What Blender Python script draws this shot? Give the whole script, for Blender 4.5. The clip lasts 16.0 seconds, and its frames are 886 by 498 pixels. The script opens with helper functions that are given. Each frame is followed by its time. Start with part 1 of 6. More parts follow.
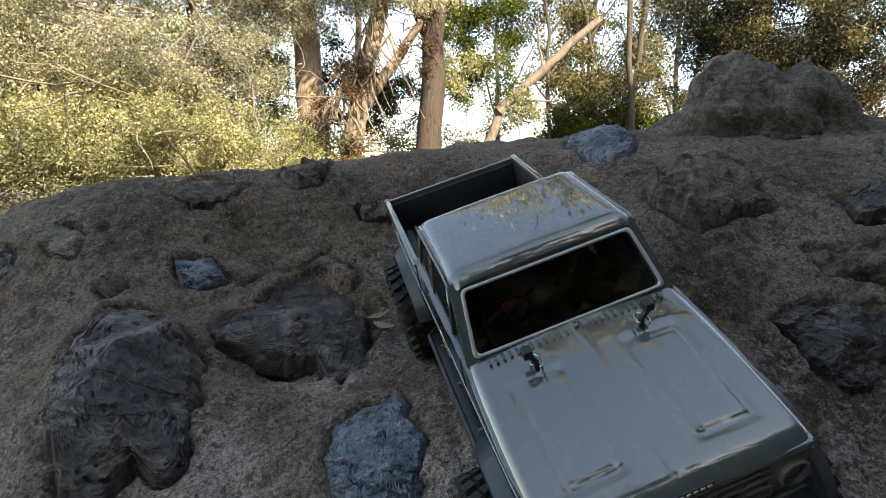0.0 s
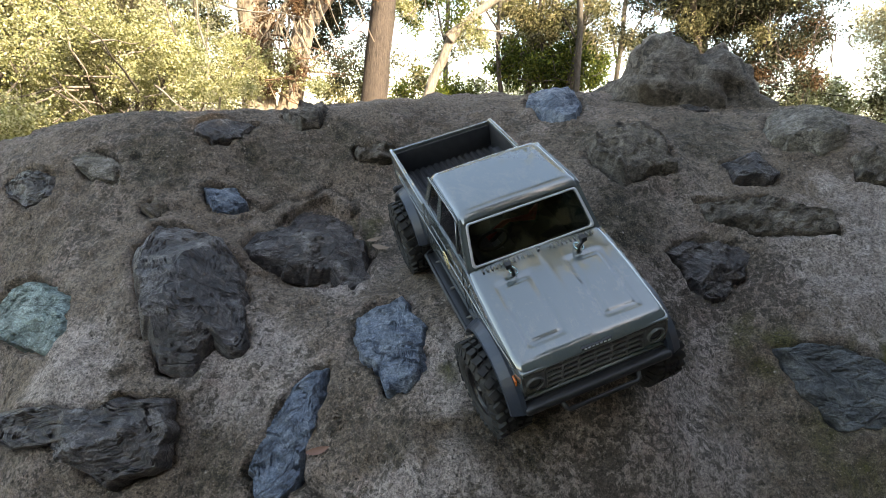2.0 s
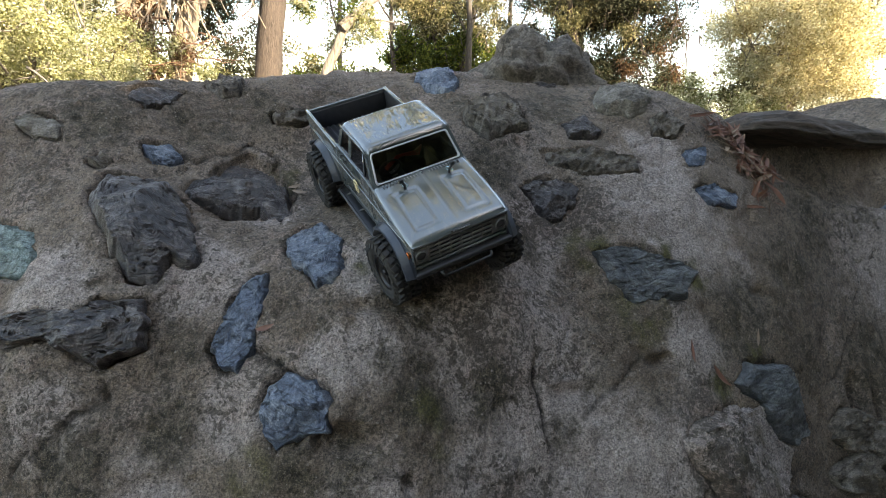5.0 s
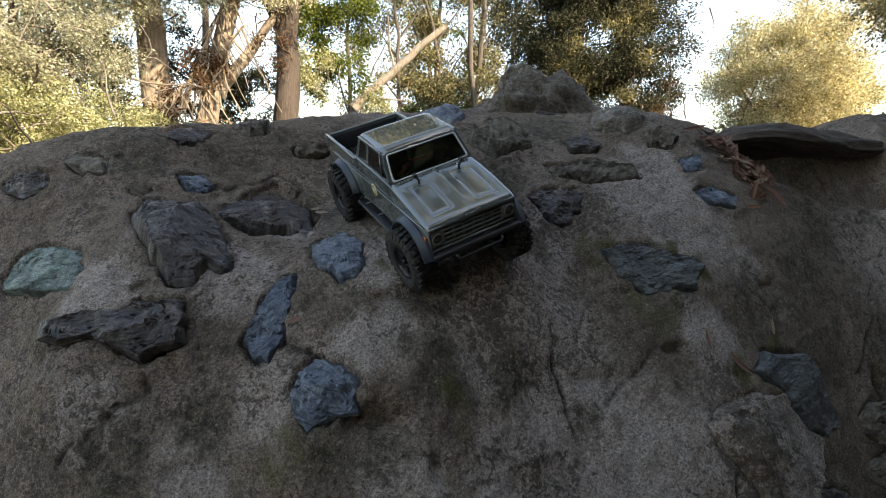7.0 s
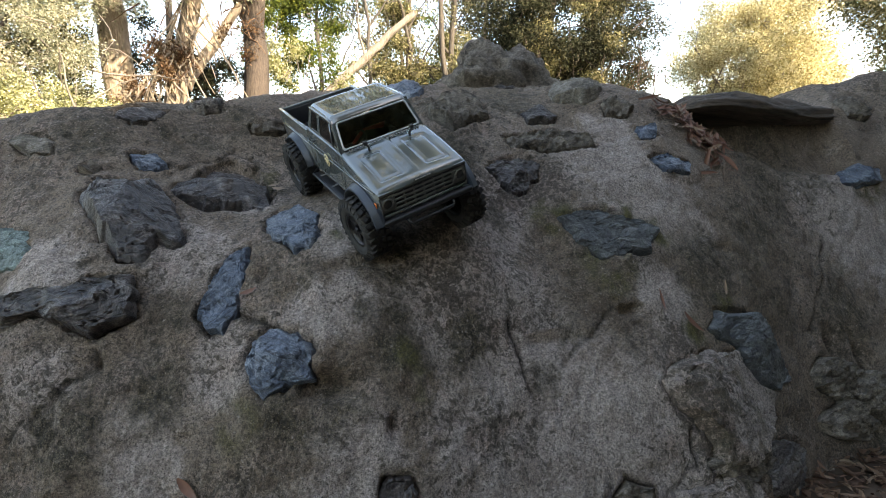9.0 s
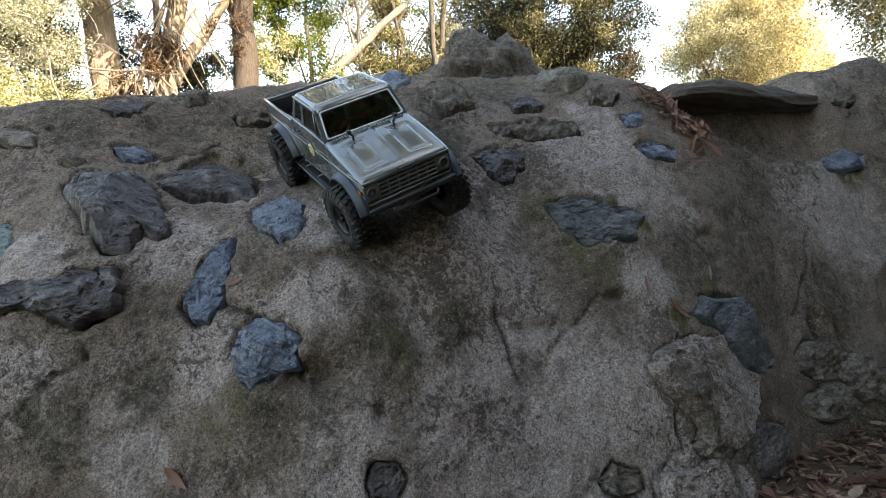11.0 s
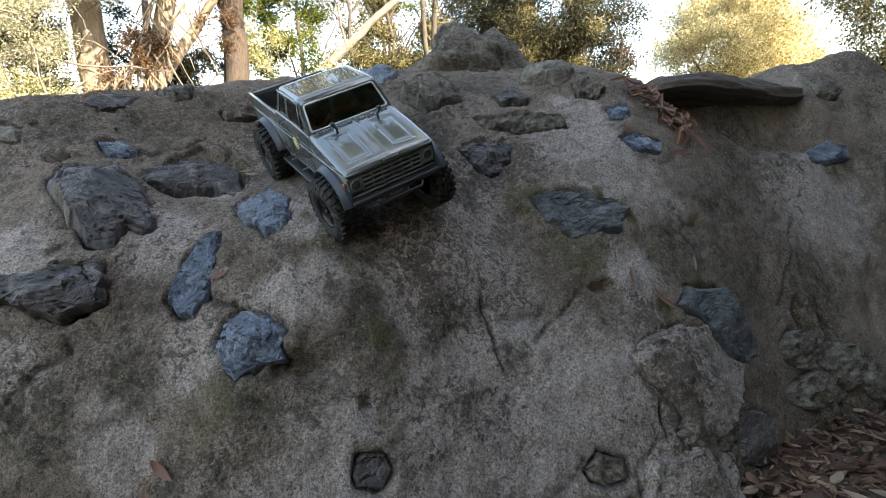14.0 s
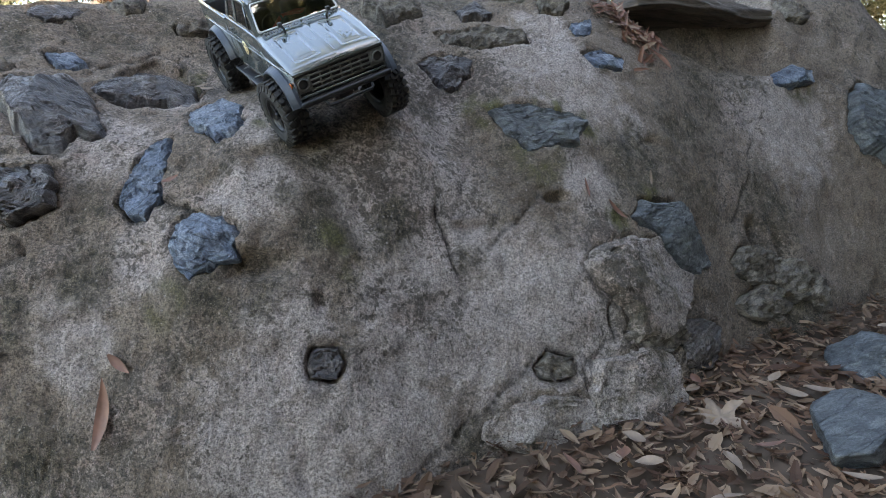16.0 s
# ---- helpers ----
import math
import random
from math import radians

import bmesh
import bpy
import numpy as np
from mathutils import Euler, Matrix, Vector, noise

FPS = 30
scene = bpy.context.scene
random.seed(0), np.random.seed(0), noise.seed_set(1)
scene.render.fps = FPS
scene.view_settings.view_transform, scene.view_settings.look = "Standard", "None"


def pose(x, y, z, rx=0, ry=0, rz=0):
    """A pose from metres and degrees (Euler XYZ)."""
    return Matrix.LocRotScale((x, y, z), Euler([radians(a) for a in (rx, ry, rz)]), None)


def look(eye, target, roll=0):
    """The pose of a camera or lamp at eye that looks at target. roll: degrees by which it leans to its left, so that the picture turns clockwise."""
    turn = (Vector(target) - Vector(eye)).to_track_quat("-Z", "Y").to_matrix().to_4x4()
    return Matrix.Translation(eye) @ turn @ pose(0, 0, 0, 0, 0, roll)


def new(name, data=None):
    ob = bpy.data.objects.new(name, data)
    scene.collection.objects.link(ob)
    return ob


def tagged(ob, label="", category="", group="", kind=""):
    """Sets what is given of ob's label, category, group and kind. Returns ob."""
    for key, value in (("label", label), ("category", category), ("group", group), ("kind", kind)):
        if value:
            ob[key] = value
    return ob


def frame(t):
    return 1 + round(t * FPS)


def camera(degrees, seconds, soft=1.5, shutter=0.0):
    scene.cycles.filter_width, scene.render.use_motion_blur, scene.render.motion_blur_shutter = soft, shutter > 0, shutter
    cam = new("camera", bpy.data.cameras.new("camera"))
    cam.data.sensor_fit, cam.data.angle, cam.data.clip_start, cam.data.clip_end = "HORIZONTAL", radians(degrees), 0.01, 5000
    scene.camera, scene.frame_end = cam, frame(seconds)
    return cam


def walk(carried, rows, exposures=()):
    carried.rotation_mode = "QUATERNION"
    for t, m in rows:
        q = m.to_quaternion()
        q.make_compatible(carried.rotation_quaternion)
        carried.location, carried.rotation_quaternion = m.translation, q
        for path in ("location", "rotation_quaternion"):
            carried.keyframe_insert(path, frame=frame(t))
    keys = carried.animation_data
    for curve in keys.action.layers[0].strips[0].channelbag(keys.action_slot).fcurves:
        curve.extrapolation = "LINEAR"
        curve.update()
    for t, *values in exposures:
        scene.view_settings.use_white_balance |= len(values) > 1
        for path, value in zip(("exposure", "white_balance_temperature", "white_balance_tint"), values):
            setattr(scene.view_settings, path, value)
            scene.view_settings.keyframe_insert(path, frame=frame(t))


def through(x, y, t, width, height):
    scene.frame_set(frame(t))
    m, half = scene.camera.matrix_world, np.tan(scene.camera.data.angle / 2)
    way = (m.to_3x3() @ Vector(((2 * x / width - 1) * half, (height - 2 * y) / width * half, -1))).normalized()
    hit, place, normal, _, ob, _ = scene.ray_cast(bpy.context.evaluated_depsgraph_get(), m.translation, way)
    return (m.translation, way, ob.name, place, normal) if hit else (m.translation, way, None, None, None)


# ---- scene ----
import itertools

# ---------------------------------------------------------------- camera and walk
LENS = 78.0
cam = camera(LENS, 16.0, soft=0.82)
ROWS = [
    (0.0, 0.0000, -0.0000, 0.8736, 84.00, -0.00, -0.00),
    (0.5, 0.0040, -0.0533, 0.9477, 78.88, -0.06, 3.48),
    (1.0, -0.0098, -0.1031, 0.9416, 76.86, -0.63, 2.22),
    (1.5, -0.0674, -0.1547, 0.9434, 76.04, -2.56, -3.59),
    (2.0, -0.0797, -0.1992, 0.9144, 76.65, -3.21, -5.86),
    (2.5, -0.0519, -0.2279, 0.9009, 76.51, -3.41, -4.88),
    (3.0, -0.0250, -0.3004, 0.9306, 73.93, -5.21, -6.25),
    (3.5, -0.0584, -0.3495, 0.9548, 72.26, -7.07, -12.10),
    (4.0, -0.0943, -0.3833, 0.9509, 72.82, -5.78, -14.86),
    (6.5, -0.1379, -0.5586, 0.7320, 82.94, -0.40, -15.51),
    (7.0, -0.1436, -0.5543, 0.7391, 84.01, 0.02, -15.26),
    (7.5, -0.1222, -0.5642, 0.7191, 84.40, 0.50, -16.16),
    (8.0, -0.1080, -0.5749, 0.7023, 83.68, 0.84, -17.36),
    (8.5, -0.1065, -0.5762, 0.7017, 83.14, 1.16, -17.61),
    (9.0, -0.1039, -0.5765, 0.6988, 82.90, 1.57, -17.60),
    (9.5, -0.1030, -0.5782, 0.6980, 82.70, 1.86, -17.71),
    (10.0, -0.0963, -0.5830, 0.6948, 82.42, 2.07, -17.96),
    (12.5, -0.0888, -0.5898, 0.6858, 82.07, 2.19, -18.76),
    (13.0, -0.0851, -0.5944, 0.6881, 81.92, 2.31, -18.91),
    (13.5, -0.0829, -0.5957, 0.6859, 81.95, 2.45, -18.97),
    (14.0, -0.0789, -0.5969, 0.6817, 81.78, 2.53, -19.03),
    (14.5, -0.0727, -0.6004, 0.6708, 81.46, 2.58, -19.10),
    (15.0, -0.0570, -0.6186, 0.6469, 80.45, 2.53, -19.48),
    (15.5, -0.0414, -0.6373, 0.6160, 78.34, 2.55, -20.17),
    (16.0, -0.0371, -0.6448, 0.5985, 76.73, 2.66, -20.55),
]
walk(cam, [(t, pose(x, y, z, rx, ry, rz)) for t, x, y, z, rx, ry, rz in ROWS], exposures=[(0.0, 1.95, 8600, 10), (0.6, 2.1, 8600, 10), (1.5, 2.5, 8600, 10), (4.0, 2.8, 8600, 10), (6.5, 2.3, 8600, 10), (7.2, 2.05, 8600, 10), (9.0, 2.62, 8600, 10), (12.5, 2.76, 8500, 10), (14.5, 2.88, 8400, 10), (16.0, 3.42, 8200, 12)])

# ---------------------------------------------------------------- sky and sun
SUN_AZ, SUN_EL = radians(152), radians(30)      # azimuth clockwise from +y
world = bpy.data.worlds.new("sky")
scene.world = world
world.use_nodes = True
wn = world.node_tree.nodes
sky = wn.new("ShaderNodeTexSky")
sky.sky_type, sky.sun_disc = "NISHITA", False
sky.sun_elevation, sky.sun_rotation = SUN_EL, SUN_AZ
world.node_tree.links.new(sky.outputs[0], wn["Background"].inputs[0])
wn["Background"].inputs[1].default_value = 0.15
sun = new("sun", bpy.data.lights.new("sun", "SUN"))
sun.data.energy, sun.data.angle, sun.data.color = 3.7, radians(0.5), (1.0, 0.93, 0.82)
toward = Vector((math.sin(SUN_AZ) * math.cos(SUN_EL), math.cos(SUN_AZ) * math.cos(SUN_EL), math.sin(SUN_EL)))
sun.matrix_world = look(toward * 60, (0, 0, 0))


# ---------------------------------------------------------------- material helpers
def material(name):
    m = bpy.data.materials.new(name)
    m.use_nodes = True
    return m, m.node_tree.nodes, m.node_tree.links, m.node_tree.nodes["Principled BSDF"]


def node(nt, kind, **values):
    n = nt.nodes.new(kind)
    for key, value in values.items():
        n.inputs[key].default_value = value
    return n


def ramp(nt, source, stops):
    n = nt.nodes.new("ShaderNodeValToRGB")
    while len(n.color_ramp.elements) < len(stops):
        n.color_ramp.elements.new(0.5)
    for e, (at, c) in zip(n.color_ramp.elements, stops):
        e.position, e.color = at, (*c, 1) if len(c) == 3 else c
    nt.links.new(source, n.inputs[0])
    return n.outputs[0]


def mixc(nt, fac, a, b, blend="MIX"):
    n = nt.nodes.new("ShaderNodeMix")
    n.data_type, n.blend_type = "RGBA", blend
    for sock, v in ((n.inputs[0], fac), (n.inputs[6], a), (n.inputs[7], b)):
        if isinstance(v, bpy.types.NodeSocket):
            nt.links.new(v, sock)
        elif isinstance(v, (int, float)):
            sock.default_value = v
        else:
            sock.default_value = (*v, 1)
    return n.outputs[2]


def noise_of(nt, scale, detail=4.0, rough=0.55, dist=0.0, coord=None):
    n = node(nt, "ShaderNodeTexNoise", Scale=scale, Detail=detail, Roughness=rough, Distortion=dist)
    if coord is None:
        coord = place_of(nt)
    nt.links.new(coord, n.inputs["Vector"])
    return n.outputs[0]


def place_of(nt):
    g = nt.nodes.get("place") or nt.nodes.new("ShaderNodeNewGeometry")
    g.name = "place"
    return g.outputs["Position"]


def own_place(nt):
    g = nt.nodes.get("own") or nt.nodes.new("ShaderNodeTexCoord")
    g.name = "own"
    return g.outputs["Object"]


def bump_of(nt, bsdf, height, strength, distance):
    b = node(nt, "ShaderNodeBump", Strength=strength, Distance=distance)
    nt.links.new(height, b.inputs["Height"])
    nt.links.new(b.outputs[0], bsdf.inputs["Normal"])
    return b


def plain(name, color, rough=0.5, metal=0.0, vary=0.15, scale=60.0, bump=0.0):
    """A simple surface with a little mottling and grain."""
    m, n, l, bsdf = material(name)
    nt = m.node_tree
    f = noise_of(nt, scale, 5.0, coord=own_place(nt))
    dark = tuple(c * (1 - vary) for c in color)
    light = tuple(min(1, c * (1 + vary)) for c in color)
    l.new(ramp(nt, f, [(0.3, dark), (0.7, light)]), bsdf.inputs["Base Color"])
    bsdf.inputs["Roughness"].default_value, bsdf.inputs["Metallic"].default_value = rough, metal
    if bump:
        bump_of(nt, bsdf, f, 0.5, bump)
    return m


# ---------------------------------------------------------------- mesh helpers
def part(name, bm, mat, parent=None, label="", smooth=True):
    """Links a bmesh (or mesh) as one mesh object under a thing or a part."""
    if isinstance(bm, bpy.types.Mesh):
        me = bm
    else:
        me = bpy.data.meshes.new(name)
        bm.to_mesh(me)
        bm.free()
    if mat and not me.materials:
        me.materials.append(mat)
    if smooth:
        me.polygons.foreach_set("use_smooth", [True] * len(me.polygons))
    ob = new(name, me)
    if parent:
        ob.parent = parent
    if label:
        tagged(ob, label)
    return ob


def grid_mesh(name, pos, wrap=False):
    """A mesh from a grid of places, shape (rows, columns, 3)."""
    r, c = pos.shape[:2]
    a = np.arange(r * c).reshape(r, c)
    if wrap:
        a = np.concatenate([a, a[:, :1]], 1)
    faces = np.stack([a[:-1, :-1], a[:-1, 1:], a[1:, 1:], a[1:, :-1]], -1).reshape(-1, 4)
    me = bpy.data.meshes.new(name)
    me.from_pydata(pos.reshape(-1, 3).tolist(), [], faces.tolist())
    return me


def soft_noise(x, y, z, scale, octaves=4, seed=0.0):
    """Fractal noise of arrays of places, about -1 to 1."""
    out = np.empty(x.size)
    k = 0
    for a, b, c in zip((x.ravel() * scale + seed).tolist(), (y.ravel() * scale + seed * 0.7).tolist(), (z.ravel() * scale - seed).tolist()):
        out[k] = noise.fractal((a, b, c), 0.9, 2.1, octaves)
        k += 1
    return out.reshape(x.shape)


# ---------------------------------------------------------------- the boulder's form
BUMPS = [
    (1.60, 1.10, 0.35, 0.222),
    (-0.10, 0.80, 0.20, -0.201),
    (1.60, 0.20, 0.35, -0.145),
    (0.70, 0.10, 0.12, 0.095),
    (0.40, 0.50, 0.12, -0.091),
    (0.90, 0.70, 0.20, 0.091),
    (-0.50, 0.40, 0.12, 0.141),
    (2.10, 0.90, 0.12, 0.150),
    (0.30, 0.20, 0.12, -0.074),
    (-0.00, 0.30, 0.12, 0.073),
    (1.10, 0.20, 0.12, -0.080),
    (1.40, 0.20, 0.12, 0.162),
    (-0.10, 1.00, 0.12, 0.077),
    (-0.90, 1.10, 0.12, 0.063),
    (0.25, 0.42, 0.07, 0.055),
    (0.17, 0.70, 0.06, -0.030),
]


def form(x, y):
    """Height of the great boulder's smooth form over the plan."""
    x, y = np.asarray(x, float), np.asarray(y, float)
    q = np.clip((x - 0.5) / 0.6, 0, 1)
    rim = 1.17 - 0.25 * q * q * (3 - 2 * q)
    xc = np.clip(x, -1.2, 1.9)
    foot = 0.1225 -0.1125 * xc +0.3565 * xc ** 2 -0.1291 * xc ** 3
    z = 1.0853 * (1 - np.exp(-np.maximum(y - foot, -0.4) / 0.3768)) - 0.042 * np.logaddexp(0, (y - rim) / 0.07) - 0.25 * np.maximum(0, y - rim) ** 2
    for a, b, s, h in BUMPS:
        z = z + h * np.exp(-((x - a) ** 2 + (y - b) ** 2) / (2 * s * s))
    z = z - 0.35 * np.maximum(0, -0.9 - x) ** 2
    # the rounded shoulder
    z = z + 0.045 / (1 + np.exp(np.minimum((x + 0.05) / 0.08, 60))) * np.exp(-((y - 0.92) / 0.07) ** 2 / 2)
    cap = np.interp(x, [-1.3, -0.95, -0.85, -0.75, -0.65, -0.4, -0.2, 0, 0.2], [0.55, 0.77, 0.82, 0.858, 0.882, 0.906, 0.93, 0.96, 1.2])
    return cap - 0.012 * np.logaddexp(0, (cap - z) / 0.012)

# ---------------------------------------------------------------- materials
def weigh(nt, terms, offset=0.0):
    """The weighted sum of sockets, as a socket."""
    last = None
    for sock, w in terms:
        n = nt.nodes.new("ShaderNodeMath")
        n.operation = "MULTIPLY_ADD"
        nt.links.new(sock, n.inputs[0])
        n.inputs[1].default_value = w
        if last is None:
            n.inputs[2].default_value = offset
        else:
            nt.links.new(last, n.inputs[2])
        last = n.outputs[0]
    return last


def grey(v):
    return (v, v, v)


def rock_material():
    m, n, l, bsdf = material("sandy_concrete_rock")
    nt = m.node_tree
    big = noise_of(nt, 4.0, 5.0, 0.6)
    mid = noise_of(nt, 15.0, 8.0, 0.7, 0.4)
    speck = noise_of(nt, 62.0, 6.0, 0.7, 0.5)
    fine = noise_of(nt, 520.0, 3.0, 0.7)
    attr = n.new("ShaderNodeAttribute")
    attr.attribute_name = "stain_shade"
    sep = n.new("ShaderNodeSeparateColor")
    l.new(attr.outputs["Color"], sep.inputs[0])
    drift = noise_of(nt, 2.6, 4.0, 0.6, 0.6)
    blot = noise_of(nt, 36.0, 6.0, 0.72, 1.2)
    sand = ramp(nt, weigh(nt, [(mid, 0.35), (speck, 0.3), (big, 0.35)]), [(0.40, (0.175, 0.135, 0.098)), (0.48, (0.265, 0.212, 0.163)), (0.55, (0.34, 0.28, 0.224)), (0.63, (0.43, 0.37, 0.31))])
    # pale dusty wash over most of the flank
    wash = ramp(nt, weigh(nt, [(mid, 0.7), (blot, 0.5), (drift, 0.9), (sep.outputs[1], 0.46)], -1.0), [(0.05, grey(0)), (0.30, grey(0.92))])
    pale = ramp(nt, weigh(nt, [(speck, 0.5), (mid, 0.5)]), [(0.40, (0.40, 0.345, 0.308)), (0.5, (0.54, 0.478, 0.436)), (0.6, (0.66, 0.60, 0.556))])
    base = mixc(nt, wash, sand, pale)
    # rusty runs
    rust = ramp(nt, weigh(nt, [(drift, 0.6), (mid, 0.6), (speck, 0.3)], -0.2), [(0.58, grey(0)), (0.68, grey(0.5))])
    base = mixc(nt, rust, base, (0.25, 0.14, 0.10))
    # dark lichen: small crisp flecks, gathered in drifts
    fleck = noise_of(nt, 95.0, 5.0, 0.7, 0.8)
    sp = ramp(nt, weigh(nt, [(blot, 1.0), (fleck, 1.1), (drift, 1.1), (fine, 0.3), (sep.outputs[1], -0.06)], -1.15), [(0.66, grey(0)), (0.71, grey(0.78))])
    base = mixc(nt, sp, base, (0.09, 0.078, 0.056))
    # moss and damp stains
    moss = ramp(nt, weigh(nt, [(sep.outputs[0], 0.38), (mid, 0.9), (blot, 0.8), (fine, 0.35), (big, 0.7)], -1.42), [(0.14, grey(0)), (0.25, grey(0.45)), (0.40, grey(0.94))])
    damp = ramp(nt, weigh(nt, [(speck, 0.6), (fine, 0.4)]), [(0.42, (0.030, 0.027, 0.015)), (0.5, (0.083, 0.070, 0.043)), (0.57, (0.19, 0.162, 0.112))])
    col = mixc(nt, moss, base, damp)
    green = mixc(nt, sep.outputs[2], col, (0.13, 0.125, 0.042))
    # shade of joints and cracks, painted dark into the colour
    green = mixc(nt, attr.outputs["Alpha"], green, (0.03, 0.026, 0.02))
    # single pale grains of the sand
    def grains(scale, share, strength, colour, under):
        vor = node(nt, "ShaderNodeTexVoronoi", Scale=scale)
        l.new(place_of(nt), vor.inputs["Vector"])
        keep = ramp(nt, vor.outputs["Color"], [(share, grey(0)), (share + 0.02, grey(1))])
        spot = ramp(nt, vor.outputs["Distance"], [(0.16, grey(strength)), (0.34, grey(0))])
        both = mixc(nt, 1.0, keep, spot, "MULTIPLY")
        return mixc(nt, both, under, colour), both
    green, lump = grains(120.0, 0.80, 0.7, (0.52, 0.47, 0.415), green)
    green, lump2 = grains(270.0, 0.62, 0.5, (0.50, 0.44, 0.38), green)
    green, pit = grains(230.0, 0.66, 0.75, (0.05, 0.042, 0.032), green)
    grain = noise_of(nt, 210.0, 3.0, 0.7)
    grit = ramp(nt, weigh(nt, [(fine, 0.5), (grain, 0.5)]), [(0.405, (0.278, 0.262, 0.256)), (0.5, (0.615, 0.58, 0.566)), (0.595, (1.03, 0.97, 0.945))])
    l.new(mixc(nt, 1.0, green, grit, "MULTIPLY"), bsdf.inputs["Base Color"])
    bsdf.inputs["Roughness"].default_value = 0.88
    bump_of(nt, bsdf, weigh(nt, [(mid, 1.1), (speck, 0.6), (grain, 0.58), (fine, 0.26), (lump, 0.36), (lump2, 0.22), (pit, -0.26)]), 1.0, 0.009)
    return m


def stone_material(name, stops, rough, streak=(0.30, 0.29, 0.27), amount=0.5):
    """Split stone: fine layers along one strike, mottled tones, pale patches painted as highlights, and hairline
    cracks.
    """
    m, n, l, bsdf = material(name)
    nt = m.node_tree
    info = n.new("ShaderNodeObjectInfo")
    turn = node(nt, "ShaderNodeVectorRotate")
    turn.rotation_type = "Z_AXIS"
    l.new(own_place(nt), turn.inputs["Vector"])
    spin = n.new("ShaderNodeMath")
    spin.operation = "MULTIPLY_ADD"
    l.new(info.outputs["Random"], spin.inputs[0])
    spin.inputs[1].default_value, spin.inputs[2].default_value = 1.4, -0.7
    l.new(spin.outputs[0], turn.inputs["Angle"])
    flat = node(nt, "ShaderNodeMapping", Scale=(0.28, 1.0, 1.0), Rotation=(0.25, 0.2, 0.0))
    l.new(turn.outputs[0], flat.inputs[0])
    strata = noise_of(nt, 105.0, 6.0, 0.65, 0.8, flat.outputs[0])
    mid = noise_of(nt, 17.0, 7.0, 0.62, 0.8)
    crag = noise_of(nt, 60.0, 5.0, 0.65, 1.2)
    fine = noise_of(nt, 420.0, 3.0, 0.7)
    col = ramp(nt, weigh(nt, [(mid, 0.5), (crag, 0.25), (strata, 0.25)]), stops)
    # pale patches put into the colour in place of glossy highlights
    glint = ramp(nt, weigh(nt, [(mid, 0.55), (strata, 0.45), (fine, 0.25)], -0.11), [(0.53, grey(0)), (0.62, grey(amount))])
    col = mixc(nt, glint, col, streak)
    layers = ramp(nt, strata, [(0.36, grey(0.55)), (0.46, grey(0.95)), (0.62, grey(1.15))])
    col = mixc(nt, 0.8, col, layers, "MULTIPLY")
    line = node(nt, "ShaderNodeTexVoronoi", Scale=15.0)
    line.feature = "DISTANCE_TO_EDGE"
    wob = node(nt, "ShaderNodeVectorMath")
    wob.operation = "MULTIPLY_ADD"
    nz = node(nt, "ShaderNodeTexNoise", Scale=24.0, Detail=4.0)
    l.new(flat.outputs[0], nz.inputs["Vector"])
    l.new(nz.outputs["Color"], wob.inputs[0])
    wob.inputs[1].default_value = (0.05, 0.05, 0.05)
    l.new(flat.outputs[0], wob.inputs[2])
    l.new(wob.outputs[0], line.inputs["Vector"])
    split = ramp(nt, line.outputs["Distance"], [(0.0, grey(0.25)), (0.02, grey(1.0))])
    col = mixc(nt, 0.6, col, split, "MULTIPLY")
    grit = ramp(nt, fine, [(0.37, grey(0.34)), (0.64, grey(0.80))])
    l.new(mixc(nt, 1.0, col, grit, "MULTIPLY"), bsdf.inputs["Base Color"])
    bsdf.inputs["Roughness"].default_value = rough
    bump_of(nt, bsdf, weigh(nt, [(strata, 0.42), (split, 0.14), (mid, 0.4), (crag, 0.2), (fine, 0.08)]), 1.0, 0.010)
    return m


rock_mat = rock_material()
STONES = {
    "dark": (stone_material("dark_basalt", [(0.39, (0.036, 0.031, 0.033)), (0.47, (0.074, 0.063, 0.063)), (0.54, (0.128, 0.104, 0.094)), (0.62, (0.23, 0.205, 0.195))], 0.34, (0.36, 0.34, 0.33), 0.4), "dark grey-brown fractured stone set in the boulder"),
    "blue": (stone_material("blue_grey_stone", [(0.39, (0.07, 0.098, 0.148)), (0.48, (0.142, 0.185, 0.255)), (0.6, (0.24, 0.30, 0.385))], 0.38, (0.38, 0.42, 0.45), 0.4), "blue-grey broken stone set in the boulder"),
    "slate": (stone_material("green_slate", [(0.39, (0.068, 0.076, 0.081)), (0.48, (0.120, 0.132, 0.140)), (0.6, (0.195, 0.208, 0.216))], 0.5, (0.27, 0.28, 0.26), 0.35), "flat greenish slate-grey stone set flush in the mossy boulder"),
    "green": (stone_material("green_grey_stone", [(0.39, (0.09, 0.125, 0.115)), (0.49, (0.19, 0.26, 0.245)), (0.6, (0.33, 0.44, 0.42))], 0.6, (0.36, 0.47, 0.45), 0.7), "greenish grey lichened stone set in the boulder"),
    "rough": (stone_material("rough_brown_stone", [(0.39, (0.066, 0.053, 0.042)), (0.49, (0.185, 0.153, 0.12)), (0.6, (0.33, 0.28, 0.235))], 0.85, (0.3, 0.27, 0.23), 0.45), "rough nodular brown stone set in the boulder"),
    "crust": (rock_mat, "pale mossy pitted lump of the boulder's foot"),
    "pale": (stone_material("pale_grey_stone", [(0.39, (0.143, 0.123, 0.097)), (0.49, (0.275, 0.242, 0.198)), (0.6, (0.396, 0.358, 0.308))], 0.88, (0.42, 0.39, 0.35), 0.45), "pale grey pitted stone at the boulder's foot"),
}

# ---------------------------------------------------------------- stones set in the boulder
SET_STONES = []


